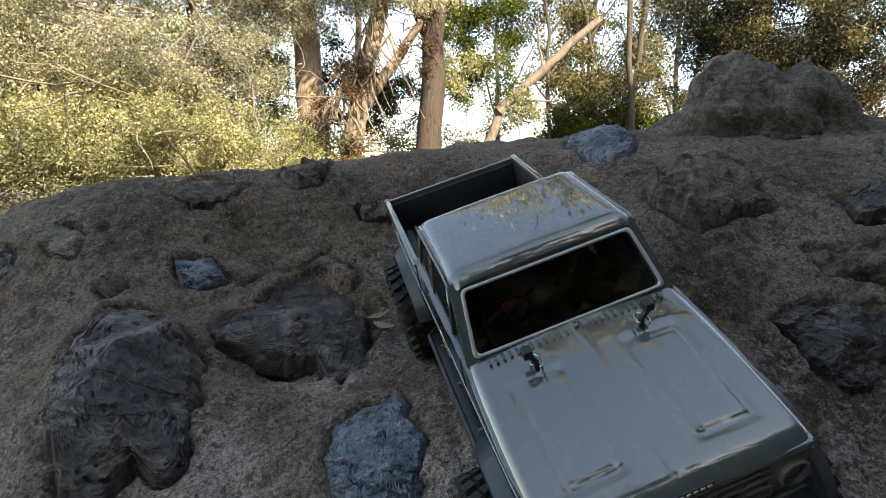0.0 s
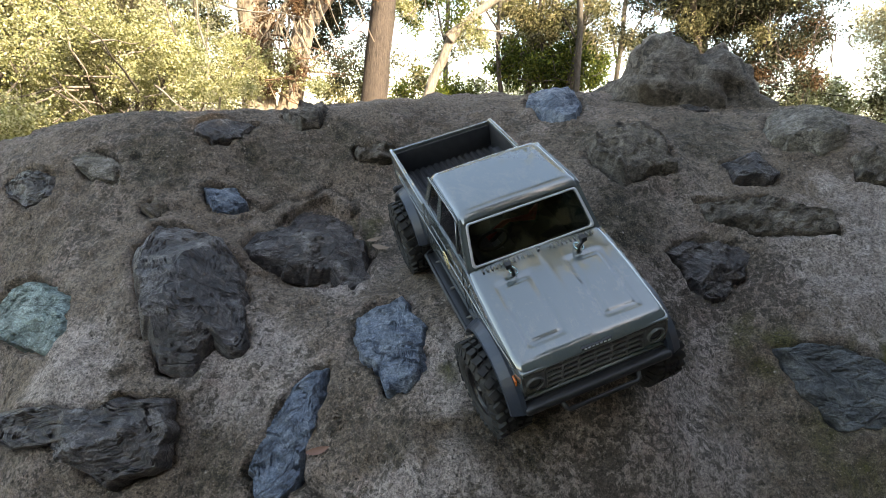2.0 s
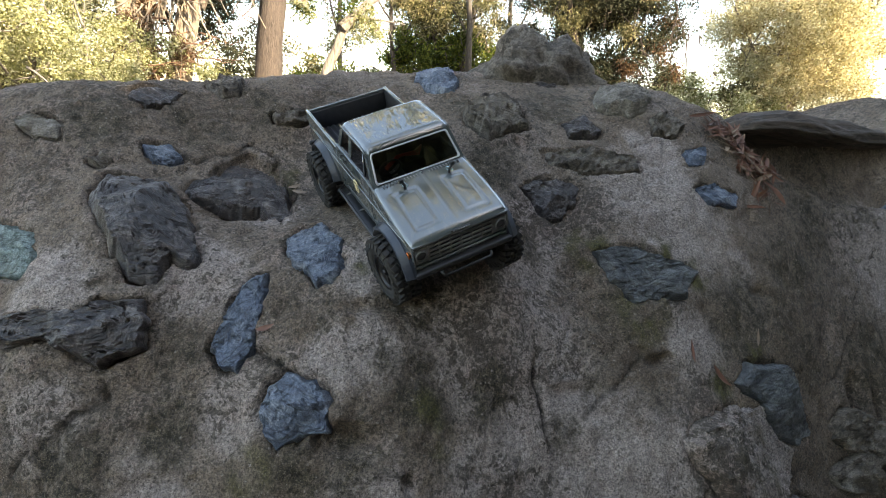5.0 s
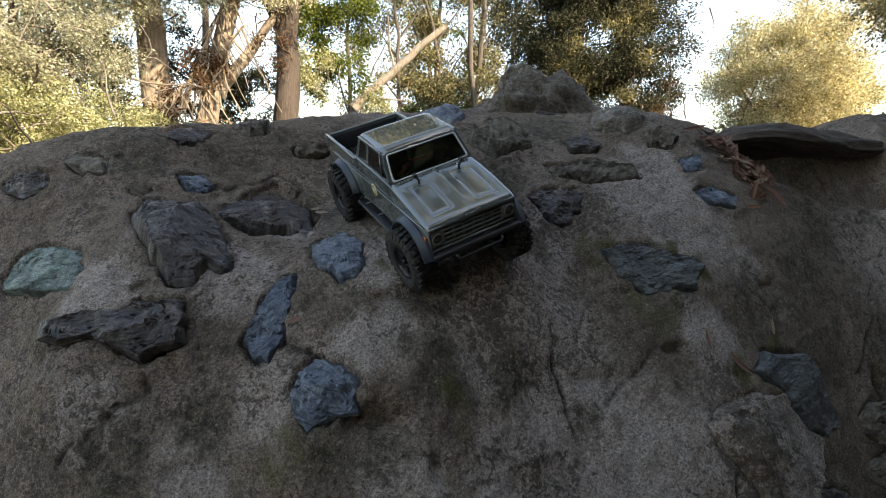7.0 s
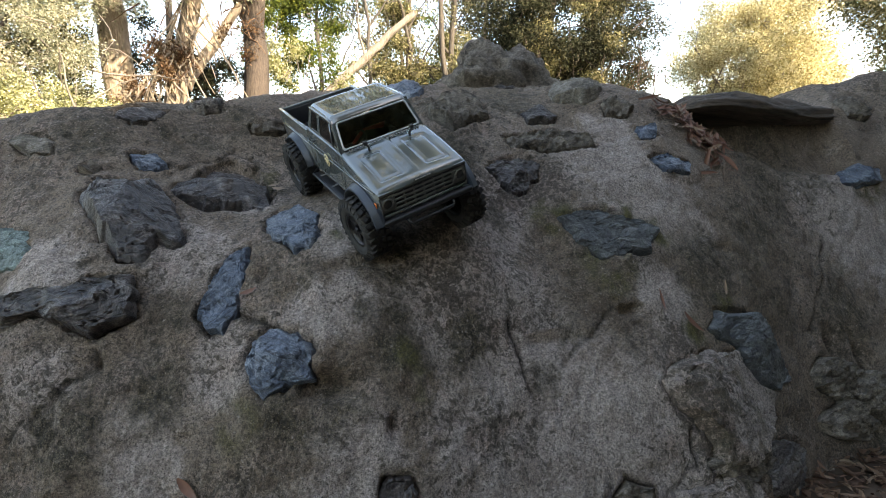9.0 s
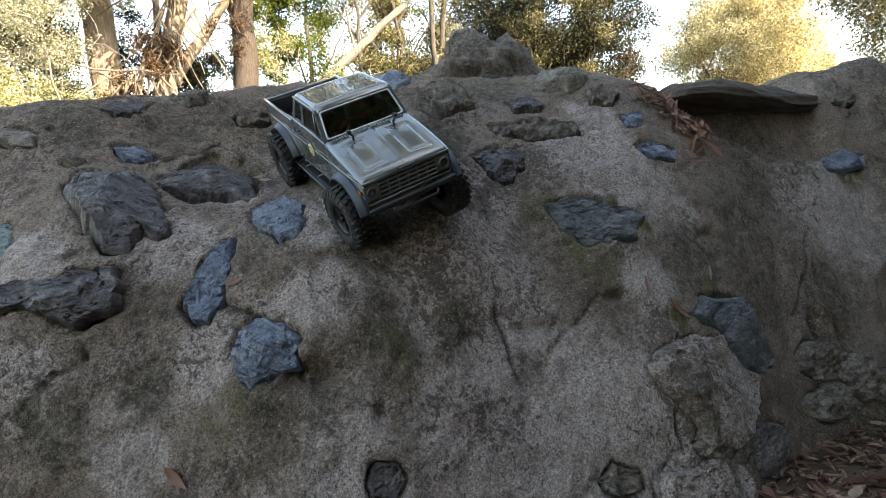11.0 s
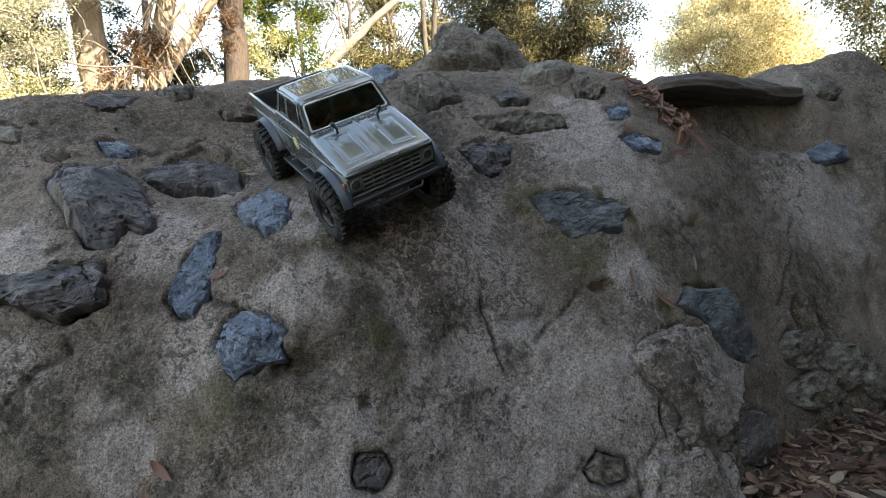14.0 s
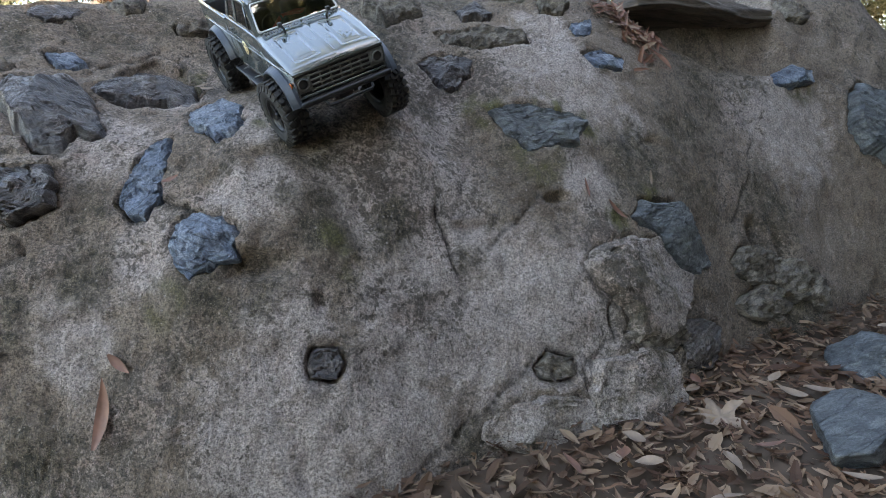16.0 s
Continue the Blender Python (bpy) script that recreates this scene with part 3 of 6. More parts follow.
def plate_mesh(corners, rise, kind, seed):
    """A stone set in the boulder: broken outline, a few split faces meeting in ridges, thin layers and chips."""
    rng = np.random.default_rng(seed)
    size = float(np.hypot(corners[:, 0], corners[:, 1]).mean())
    u, faces = BALLS[6 if size > 0.06 else 5]
    way = np.arctan2(u[:, 1], u[:, 0])
    s = np.hypot(u[:, 0], u[:, 1])
    wide = outline(way, corners, seed) * s ** 0.7
    wide = wide * (1 - np.clip(u[:, 2] / 0.35, 0, 1) * (0.07 + 0.06 * np.sin(3 * way + seed) + 0.03 * np.sin(8 * way + 2 * seed)))
    px, py = wide * np.cos(way), wide * np.sin(way)
    # the split faces: the lowest of several tilted planes
    soft = kind in ("rough", "crust", "pale", "green", "slate")
    n = 5 if soft else int(rng.integers(5, 8))
    turn = rng.uniform(0, 2 * math.pi) + np.arange(n) * 2 * math.pi / n + rng.uniform(-0.4, 0.4, n)
    lean = rng.uniform(0.25, 0.7, n) * min(1.0, rise / 0.02 + 0.15) * (0.5 if soft else 1.0)
    reach = rng.uniform(-0.15, 0.75, n) * size
    warp = 0.12 * size * soft_noise(px, py, 0 * px, 1.2 / size, 3, seed)
    cut = np.min([(r - (px * math.cos(w) + py * math.sin(w)) - warp) * g for w, g, r in zip(turn, lean, reach)], axis=0)
    high = rise + 0.05 * size * min(1.0, rise / 0.02) + np.clip(cut, -0.95 * rise, 0.012)
    # layers stepping along one strike, open fissures, chips
    w = rng.uniform(-0.6, 0.6)
    along, across = px * math.cos(w) + py * math.sin(w), py * math.cos(w) - px * math.sin(w)
    f = soft_noise(along * 0.3, across, 0 * px, 30.0, 4, seed * 2.1)
    high = high + 0.0045 * np.round(f * 4) / 4 - 0.004 * np.exp(-(f / 0.025) ** 2)
    deep = {"rough": 0.012, "crust": 0.006, "pale": 0.005}.get(kind, 0.0024)
    high = high + deep * soft_noise(px, py, 0 * px, 42.0, 4, seed * 0.9) + 0.0018 * soft_noise(px, py, 0 * px, 130.0, 3, seed)
    up = np.clip(u[:, 2] / 0.35, 0, 1) ** 0.7
    z = np.where(u[:, 2] > 0, -0.016 + (high + 0.016) * up, -0.016 + 0.02 * u[:, 2])
    me = bpy.data.meshes.new("stone")
    me.from_pydata(np.stack([px, py, z], 1).tolist(), [], faces)
    if kind == "crust":
        spots = me.color_attributes.new("stain_shade", "FLOAT_COLOR", "POINT")
        mossy = np.clip(0.15 + 0.7 * soft_noise(px, py, z, 14.0, 3, seed), 0, 1)
        spots.data.foreach_set("color", np.stack([mossy, 1 - mossy, 0.25 * mossy, 0 * mossy], 1).astype(np.float32).ravel())
    return me


for k, (kind, x, y, rise, corners) in enumerate(SET_STONES):
    n, e1, e2 = facing(x, y)
    mat, label = STONES[kind]
    ob = part("embedded_stone", plate_mesh(corners, rise - (0.012 if rise == 0 else 0.0), kind, k), mat, smooth=(kind in ("rough", "crust", "pale")))
    m = Matrix((e1, e2, n)).transposed().to_4x4()
    m.translation = Vector((x, y, float(form(x, y))))
    ob.matrix_world = m
    tagged(ob, label, "stone", "stones set in the boulder")

# ---------------------------------------------------------------- the model truck (x ahead, y to its left, z up from the axles)
def paint_material(name, lo, hi, most, coat):
    m, n, l, bsdf = material(name)
    nt = m.node_tree
    co = own_place(nt)
    mp = node(nt, "ShaderNodeMapping", Scale=(0.7, 1.3, 1.0))
    l.new(co, mp.inputs[0])
    dust = weigh(nt, [(noise_of(nt, 22.0, 6.0, 0.7, 1.0, co), 0.6), (noise_of(nt, 120.0, 6.0, 0.8, 1.0, mp.outputs[0]), 0.4)])
    smear = noise_of(nt, 150.0, 4.0, 0.7, 0.5, co)
    # brown mottle: dust, and foliage reflections put into the colour
    f = ramp(nt, dust, [(lo, (0, 0, 0)), (hi, (most, most, most))])
    col = mixc(nt, f, (0.085, 0.10, 0.10), (0.20, 0.175, 0.125))
    l.new(col, bsdf.inputs["Base Color"])
    r = ramp(nt, smear, [(0.3, (0.02, 0.02, 0.02)), (0.75, (0.06, 0.06, 0.06))])
    r2 = mixc(nt, f, r, (0.42, 0.42, 0.42))
    l.new(r2, bsdf.inputs["Roughness"])
    bsdf.inputs["IOR"].default_value = 1.6
    bsdf.inputs["Coat Weight"].default_value = coat
    bsdf.inputs["Coat Roughness"].default_value = 0.02
    bsdf.inputs["Coat IOR"].default_value = 1.8
    return m


def glass_material(name, tint, share):
    m, n, l, bsdf = material(name)
    n.remove(bsdf)
    clear, gloss, mix = n.new("ShaderNodeBsdfTransparent"), n.new("ShaderNodeBsdfGlossy"), n.new("ShaderNodeMixShader")
    fres = node(m.node_tree, "ShaderNodeFresnel", IOR=share)
    clear.inputs[0].default_value = (*tint, 1)
    gloss.inputs["Roughness"].default_value = 0.03
    l.new(fres.outputs[0], mix.inputs[0])
    l.new(clear.outputs[0], mix.inputs[1])
    l.new(gloss.outputs[0], mix.inputs[2])
    l.new(mix.outputs[0], n["Material Output"].inputs[0])
    return m


truck_paint = paint_material("dusty_grey_paint", 0.50, 0.72, 0.3, 1.0)
# bonnet and roof: the brown also stands in for mirrored leaves
hood_paint = paint_material("smeared_grey_paint", 0.53, 0.64, 0.35, 1.0)
roof_paint = paint_material("mottled_grey_paint", 0.50, 0.66, 0.4, 1.0)
black_plastic = plain("black_plastic", (0.018, 0.019, 0.021), 0.42, 0, 0.3, 90.0, 0.0003)
bed_plastic = plain("charcoal_bed_liner", (0.028, 0.029, 0.033), 0.5, 0, 0.25, 80.0, 0.0004)
flare_plastic = plain("blue_black_plastic", (0.028, 0.036, 0.05), 0.35, 0, 0.2, 60.0)
rubber = plain("tyre_rubber", (0.022, 0.021, 0.02), 0.8, 0, 0.45, 120.0, 0.0006)
rim_black = plain("black_rim", (0.015, 0.015, 0.016), 0.3, 0.4, 0.2, 80.0)
trim_grey = plain("silver_trim", (0.5, 0.52, 0.54), 0.3, 0.2, 0.1, 60.0)
grille_grey = plain("grey_grille", (0.11, 0.115, 0.115), 0.45, 0, 0.2, 80.0)
steel = plain("bright_steel", (0.4, 0.55, 0.55), 0.25, 1.0, 0.1, 90.0)
red_wire = plain("red_wire", (0.35, 0.012, 0.01), 0.4, 0, 0.1, 50.0)
black_wire = plain("dark_interior", (0.012, 0.012, 0.013), 0.6, 0, 0.2, 50.0)
lamp_lens = plain("lamp_lens", (0.10, 0.105, 0.11), 0.12, 0.3, 0.1, 90.0)
amber = plain("amber_lens", (0.5, 0.12, 0.02), 0.25, 0, 0.1, 60.0)
sticker_mat = plain("cream_sticker", (0.62, 0.52, 0.30), 0.5, 0, 0.25, 700.0)
window_glass = glass_material("smoked_window", (0.42, 0.44, 0.46), 2.8)
clear_disc = glass_material("clear_plastic_disc", (0.9, 0.9, 0.9), 2.2)


def solid(outline, holes, y_of, thick, side):
    """An upright panel in x, z with holes, bent to y_of(x, z) and given thickness."""
    bm = bmesh.new()
    edges = []
    for loop in [outline] + holes:
        vs = [bm.verts.new((x, 0, z)) for x, z in loop]
        edges += [bm.edges.new((vs[i], vs[(i + 1) % len(vs)])) for i in range(len(vs))]
    bmesh.ops.triangle_fill(bm, use_beauty=True, edges=edges)
    ret = bmesh.ops.extrude_face_region(bm, geom=bm.faces[:])
    for v in [g for g in ret["geom"] if isinstance(g, bmesh.types.BMVert)]:
        v.co.y = -thick
    for v in bm.verts:
        v.co.y = side * (y_of(v.co.x, v.co.z) + v.co.y)
    bmesh.ops.recalc_face_normals(bm, faces=bm.faces[:])
    return bm


def slab(x0, x1, y0, y1, z0, z1, bevel=0.0012):
    bm = bmesh.new()
    bmesh.ops.create_cube(bm, size=1, matrix=Matrix.Translation(((x0 + x1) / 2, (y0 + y1) / 2, (z0 + z1) / 2)) @ Matrix.Diagonal((x1 - x0, y1 - y0, z1 - z0, 1)))
    if bevel:
        bmesh.ops.bevel(bm, geom=bm.edges[:], offset=bevel, segments=2, affect="EDGES", profile=0.5)
    return bm


def tube(points, r, sides=8):
    g = limb_path(points, [r] * len(points), sides)
    me = join_grids("tube", [g])
    bm = bmesh.new()
    bm.from_mesh(me)
    bpy.data.meshes.remove(me)
    bmesh.ops.holes_fill(bm, edges=[e for e in bm.edges if e.is_boundary])
    bmesh.ops.recalc_face_normals(bm, faces=bm.faces[:])
    return bm


def turned(profile, steps=40):
    """A solid of revolution about y from (y, radius) pairs."""
    w = np.linspace(0, 2 * math.pi, steps, endpoint=False)
    pos = np.array([[(r * math.cos(a), y, r * math.sin(a)) for a in w] for y, r in profile])
    me = grid_mesh("turned", pos, wrap=True)
    bm = bmesh.new()
    bm.from_mesh(me)
    bpy.data.meshes.remove(me)
    bmesh.ops.recalc_face_normals(bm, faces=bm.faces[:])
    return bm


def limb_path(points, radii, sides=9, rough=0.0, rng=None):
    """A tapered round limb along the points, as rings of places."""
    pts = [Vector(p) for p in points]
    rings, a = [], None
    for i, p in enumerate(pts):
        d = (pts[min(i + 1, len(pts) - 1)] - pts[max(i - 1, 0)]).normalized()
        a = d.orthogonal().normalized() if a is None else (a - d * a.dot(d)).normalized()
        b = d.cross(a)
        ring = []
        for k in range(sides):
            w = 2 * math.pi * k / sides
            r = radii[i] * (1 + (rng.uniform(-rough, rough) if rng is not None else 0))
            ring.append(p + (a * math.cos(w) + b * math.sin(w)) * r)
        rings.append(ring)
    return np.array([[tuple(q) for q in ring] for ring in rings])


def join_grids(name, grids):
    verts, faces, off = [], [], 0
    for g in grids:
        r, c = g.shape[:2]
        a = np.arange(r * c).reshape(r, c) + off
        a = np.concatenate([a, a[:, :1]], 1)
        faces += np.stack([a[:-1, :-1], a[:-1, 1:], a[1:, 1:], a[1:, :-1]], -1).reshape(-1, 4).tolist()
        verts += g.reshape(-1, 3).tolist()
        off += r * c
    me = bpy.data.meshes.new(name)
    me.from_pydata(verts, [], faces)
    return me


def body_half(x):
    return float(np.interp(x, [-0.242, -0.1, 0.06, 0.15, 0.2, 0.216], [0.087, 0.088, 0.087, 0.087, 0.086, 0.083]))


def side_y(x, z):
    """The flank: fullest at mid height, drawn in towards the belt."""
    return body_half(x) - 0.004 * max(0.0, (z - 0.08) / 0.03) ** 2 * 0.6 - 0.002 * max(0.0, (0.06 - z) / 0.03)


def arch(cx, r, z0, n=12):
    w0 = math.asin(z0 / r)
    return [(cx + r * math.cos(w), r * math.sin(w)) for w in np.linspace(w0, math.pi - w0, n)]


def model_truck():
    t = new("model_truck")
    low = 0.033
    flank = [(0.216, 0.034), (0.217, 0.060), (0.214, 0.078), (0.150, 0.0935), (0.086, 0.1065), (0.03, 0.109), (-0.066, 0.1105),
             (-0.075, 0.112), (-0.16, 0.109), (-0.240, 0.1055), (-0.2425, 0.1), (-0.2425, 0.042)]
    flank += arch(-0.156, 0.066, 0.042)[::-1] + [(-0.088, low - 0.004), (0.088, low - 0.004)] + arch(0.156, 0.066, 0.034)[::-1]
    for side in (-1, 1):
        part("side_panel", solid(flank, [], side_y, 0.0028, side), truck_paint, t, smooth=False)
    # pressed body line and door shut lines along the flanks
    for side in (-1, 1):
        pts = [(x, side * (side_y(x, 0.078) + 0.0003), 0.078) for x in np.linspace(-0.236, 0.205, 12)]
        part("body_line", tube(pts, 0.0011, 6), truck_paint, t)
        for x in (-0.069, 0.073):
            pts = [(x, side * (side_y(x, z) + 0.0002), z) for z in np.linspace(0.04, 0.106, 6)]
            part("shut_line", tube(pts, 0.0006, 6), black_plastic, t)
        part("door_handle", slab(-0.052, -0.040, side * 0.0872 - 0.0012, side * 0.0872 + 0.0012, 0.0925, 0.0955, 0.0006), black_plastic, t, "small black door handle")
    # bonnet with two pressed panels and a central crease
    hx, hy = np.linspace(0.084, 0.2165, 46), np.linspace(-1, 1, 61)
    HX, HY = np.meshgrid(hx, hy)
    half = np.interp(HX, [0.084, 0.15, 0.2, 0.2165], [0.083, 0.0845, 0.0845, 0.0825])
    Y = HY * half
    Z = 0.1085 - 0.0265 * ((HX - 0.084) / 0.13) ** 1.25 + 0.0035 * (1 - HY ** 2) - 0.006 * np.clip((HX - 0.206) / 0.0105, 0, 1) ** 2 - 0.0035 * np.clip((abs(HY) - 0.93) / 0.07, 0, 1) ** 2

    def pressed(cy, wy, x0, x1):
        e = np.maximum(abs(Y - cy) - wy, np.maximum(x0 - HX, HX - x1))
        return np.exp(-(e / 0.0018) ** 2)
    Z = Z - 0.0021 * (pressed(-0.043, 0.019, 0.118, 0.193) + pressed(0.043, 0.019, 0.118, 0.193)) + 0.0008 * np.exp(-(Y / 0.002) ** 2)
    hood = part("bonnet", grid_mesh("bonnet", np.stack([HX, Y, Z], -1)), hood_paint, t, "grey bonnet with dust smears and painted leaf reflections")
    # cowl vents: two combs of short slots
    for k in range(26):
        y = -0.068 + 0.0054 * k
        if abs(y) < 0.008:
            continue
        part("cowl_slot", slab(0.0895, 0.0965, y - 0.0009, y + 0.0009, 0.1092, 0.1112, 0.0), grille_grey, hood)
    # body posts and clips on the bonnet
    for y, lean in ((-0.04, -0.004), (0.04, 0.007)):
        c = part("body_clip", tube([(0.112, y, 0.104), (0.112, y, 0.114), (0.112, y + lean, 0.122)], 0.0022, 8), black_plastic, hood, "black body post with a bent clip")
        part("clip_loop", tube([(0.112 + 0.008 * math.cos(w), y + 0.004 * math.sin(w), 0.1145 + 0.001 * math.cos(w)) for w in np.linspace(0, 5.2, 12)], 0.0009, 6), steel, c)
        part("clip_tab", slab(0.106, 0.114, y + lean - 0.004, y + lean + 0.003, 0.119, 0.1255, 0.001), black_plastic, c)
    part("windscreen_washer", tube([(0.093, 0.0, 0.110), (0.093, 0, 0.1145)], 0.0022, 10), truck_paint, hood)
    badge = part("badge", slab(0.2135, 0.2165, -0.017, 0.017, 0.0795, 0.0825, 0.0006), black_plastic, t, "black plastic badge strip")
    for k in range(7):
        part("badge_bar", slab(0.2160, 0.2172, -0.0145 + 0.0044 * k, -0.0118 + 0.0044 * k, 0.0802, 0.0818, 0), trim_grey, badge)
    # front face: backing, grille bars, lamps
    front = part("front_panel", slab(0.2095, 0.2125, -0.082, 0.082, 0.034, 0.078, 0.001), black_plastic, t)
    part("front_lip", slab(0.2085, 0.2165, -0.0825, 0.0825, 0.0735, 0.0785, 0.0015), truck_paint, front)
    part("front_lip", slab(0.2085, 0.2165, -0.0825, 0.0825, 0.034, 0.0385, 0.0015), truck_paint, front)
    for z in (0.0435, 0.0515, 0.0595, 0.0675):
        part("grille_bar", slab(0.2115, 0.2155, -0.056, 0.056, z - 0.0014, z + 0.0014, 0.0007), grille_grey, front)
    for k in range(7):
        y = -0.056 + 0.01867 * k
        part("grille_post", slab(0.2112, 0.2150, y - 0.0013, y + 0.0013, 0.0405, 0.0705, 0.0006), grille_grey, front)
    for y in (-0.0695, 0.0695):
        b = part("lamp_bezel", slab(0.2105, 0.2152, y - 0.0125, y + 0.0125, 0.043, 0.070, 0.002), grille_grey, front)
        ring = turned([(0.0, 0.0095), (0.003, 0.0102), (0.0045, 0.0092), (0.0035, 0.008)], 28)
        bmesh.ops.transform(ring, matrix=Matrix.Translation((0.2145, y, 0.058)) @ Matrix.Rotation(-math.pi / 2, 4, "Z"), verts=ring.verts[:])
        part("lamp_ring", ring, grille_grey, b)
        lens = turned([(0.0, 0.0082), (0.0015, 0.006), (0.0024, 0.003), (0.0027, 0.0001)], 24)
        bmesh.ops.transform(lens, matrix=Matrix.Translation((0.2148, y, 0.058)) @ Matrix.Rotation(-math.pi / 2, 4, "Z"), verts=lens.verts[:])
        part("headlight", lens, lamp_lens, b)
    for side in (-1, 1):
        part("side_marker", slab(0.2, 0.2085, side * 0.0862 - 0.001, side * 0.0862 + 0.001, 0.052, 0.062, 0.0006), amber, t, "small amber side marker")
    # cab
    def cab_y(x, z):
        return 0.0835 - 0.2 * max(0.0, z - 0.108)
    cab = [(0.086, 0.107), (0.0545, 0.1505), (0.050, 0.155), (0.03, 0.157), (-0.04, 0.158), (-0.052, 0.156), (-0.0565, 0.151), (-0.071, 0.111)]
    door_hole = [(0.0735, 0.1125), (0.049, 0.1465), (0.044, 0.1485), (-0.004, 0.1495), (-0.008, 0.147), (-0.009, 0.1125)]
    rear_hole = [(-0.021, 0.1155), (-0.0195, 0.1475), (-0.0225, 0.1495), (-0.044, 0.1495), (-0.0475, 0.147), (-0.0575, 0.1155)]
    for side in (-1, 1):
        cs = part("cab_side", solid(cab, [door_hole, rear_hole], cab_y, 0.0026, side), truck_paint, t, smooth=False)
        for hole in (door_hole, rear_hole):
            part("side_window", solid(hole, [], lambda x, z: cab_y(x, z) - 0.001, 0.0008, side), window_glass, cs, smooth=False).visible_shadow = False
        part("quarter_bar", tube([(0.052, side * cab_y(0, 0.1125), 0.1125), (0.0415, side * cab_y(0, 0.148), 0.148)], 0.0013, 6), truck_paint, cs)
    # windscreen frame and pane
    def screen(u, v, off=0.0):
        half = 0.0815 - 0.0095 * v
        return Vector((0.0865 - 0.0335 * v + 0.004 * (1 - u * u) + off * 0.79, u * half, 0.1085 + 0.0435 * v + off * 0.61))

    def ring_panel(outer, inner, thick):
        bm = bmesh.new()
        n = len(outer)
        for off in (0.0, -thick):
            for loop in (outer, inner):
                for u, v in loop:
                    bm.verts.new(screen(u, v, off))
        bm.verts.ensure_lookup_table()
        for i in range(n):
            j = (i + 1) % n
            for a, b in ((0, n), (3 * n, 2 * n), (n, 3 * n), (2 * n, 0)):
                bm.faces.new((bm.verts[a + i], bm.verts[a + j], bm.verts[b + j], bm.verts[b + i]))
        bmesh.ops.recalc_face_normals(bm, faces=bm.faces[:])
        return bm

    def rounded(x, y0, y1, r=0.1, n=6):
        pts = []
        for cx, cy, w0 in ((x - r * 0.5, y1 - r, 0), (-x + r * 0.5, y1 - r, 90), (-x + r * 0.5, y0 + r, 180), (x - r * 0.5, y0 + r, 270)):
            for k in range(n):
                w = radians(w0 + 90 * k / (n - 1))
                pts.append((cx + r * 0.5 * math.cos(w), cy + r * math.sin(w)))
        return pts
    frame_loop = part("windscreen_frame", ring_panel(rounded(1.0, -0.02, 1.03), rounded(0.935, 0.075, 0.95), 0.003), truck_paint, t, smooth=False)
    part("windscreen_seal", ring_panel(rounded(0.952, 0.05, 0.972), rounded(0.915, 0.098, 0.93), -0.0016), trim_grey, frame_loop, "pale silver seal round the windscreen")
    bm = bmesh.new()
    loop = [bm.verts.new(screen(u, v, -0.001)) for u, v in rounded(0.94, 0.07, 0.955)]
    bm.faces.new(loop)
    part("windscreen", bm, window_glass, frame_loop, "dark reflective windscreen pane", smooth=False).visible_shadow = False
    # roof
    rx, ry = np.linspace(0.0545, -0.0575, 26), np.linspace(-1, 1, 33)
    RX, RY = np.meshgrid(rx, ry)
    half = 0.0755 - 0.001 * np.clip((RX - 0.03) / 0.025, 0, 1)
    edge = np.clip((abs(RY) - 0.86) / 0.14, 0, 1)
    RZ = 0.1618 - 0.0065 * edge ** 2.2 - 0.0075 * np.clip((RX - 0.041) / 0.0135, 0, 1) ** 2.4 - 0.0065 * np.clip((-0.046 - RX) / 0.0115, 0, 1) ** 2.2 - 0.0015 * RY ** 2
    part("roof", grid_mesh("roof", np.stack([RX, RY * half, RZ], -1)), roof_paint, t, "roof with dust and brown mottling painted for mirrored foliage")
    for side in (-1, 1):
        part("rain_gutter", tube([(x, side * 0.0757, 0.1545 - 0.004 * max(0, (x - 0.04) / 0.015)) for x in np.linspace(0.052, -0.055, 10)], 0.0012, 6), truck_paint, t)
    # cab back
    bm = bmesh.new()
    back = [(-0.083, 0.109), (0.083, 0.109), (0.0755, 0.151), (-0.0755, 0.151)]
    hole = [(-0.052, 0.121), (0.052, 0.121), (0.048, 0.145), (-0.048, 0.145)]
    vs = [bm.verts.new((-0.0705 + (z - 0.111) * 0.35, y, z)) for y, z in back]
    hs = [bm.verts.new((-0.0705 + (z - 0.111) * 0.35, y, z)) for y, z in hole]
    for i in range(4):
        j = (i + 1) % 4
        bm.faces.new((vs[i], vs[j], hs[j], hs[i]))
    bmesh.ops.solidify(bm, geom=bm.faces[:], thickness=0.002)
    cb = part("cab_back", bm, truck_paint, t, smooth=False)
    bm = bmesh.new()
    bm.faces.new([bm.verts.new((-0.0698 + (z - 0.111) * 0.35, y, z)) for y, z in hole])
    part("rear_window", bm, window_glass, cb, smooth=False).visible_shadow = False
    # load bed: ribbed floor, walls, rails, tailgate, wheel boxes
    fx, fy = np.linspace(-0.238, -0.073, 4), np.linspace(-0.081, 0.081, 121)
    FX, FY = np.meshgrid(fx, fy)
    FZ = 0.062 + 0.0014 * np.clip(3 * np.sin(FY * 2 * math.pi / 0.0108), -1, 1)
    bed = part("load_bed", grid_mesh("load_bed", np.stack([FX, FY, FZ], -1)), bed_plastic, t, "ribbed charcoal plastic bed floor", smooth=False)
    for side in (-1, 1):
        part("bed_wall", slab(-0.239, -0.073, side * 0.0825 - 0.0015, side * 0.0825 + 0.0015, 0.058, 0.104, 0.0006), bed_plastic, bed)
        part("bed_rail", slab(-0.2425, -0.072, side * 0.0842 - 0.0035, side * 0.0842 + 0.0032, 0.1035, 0.1085, 0.0018), truck_paint, bed)
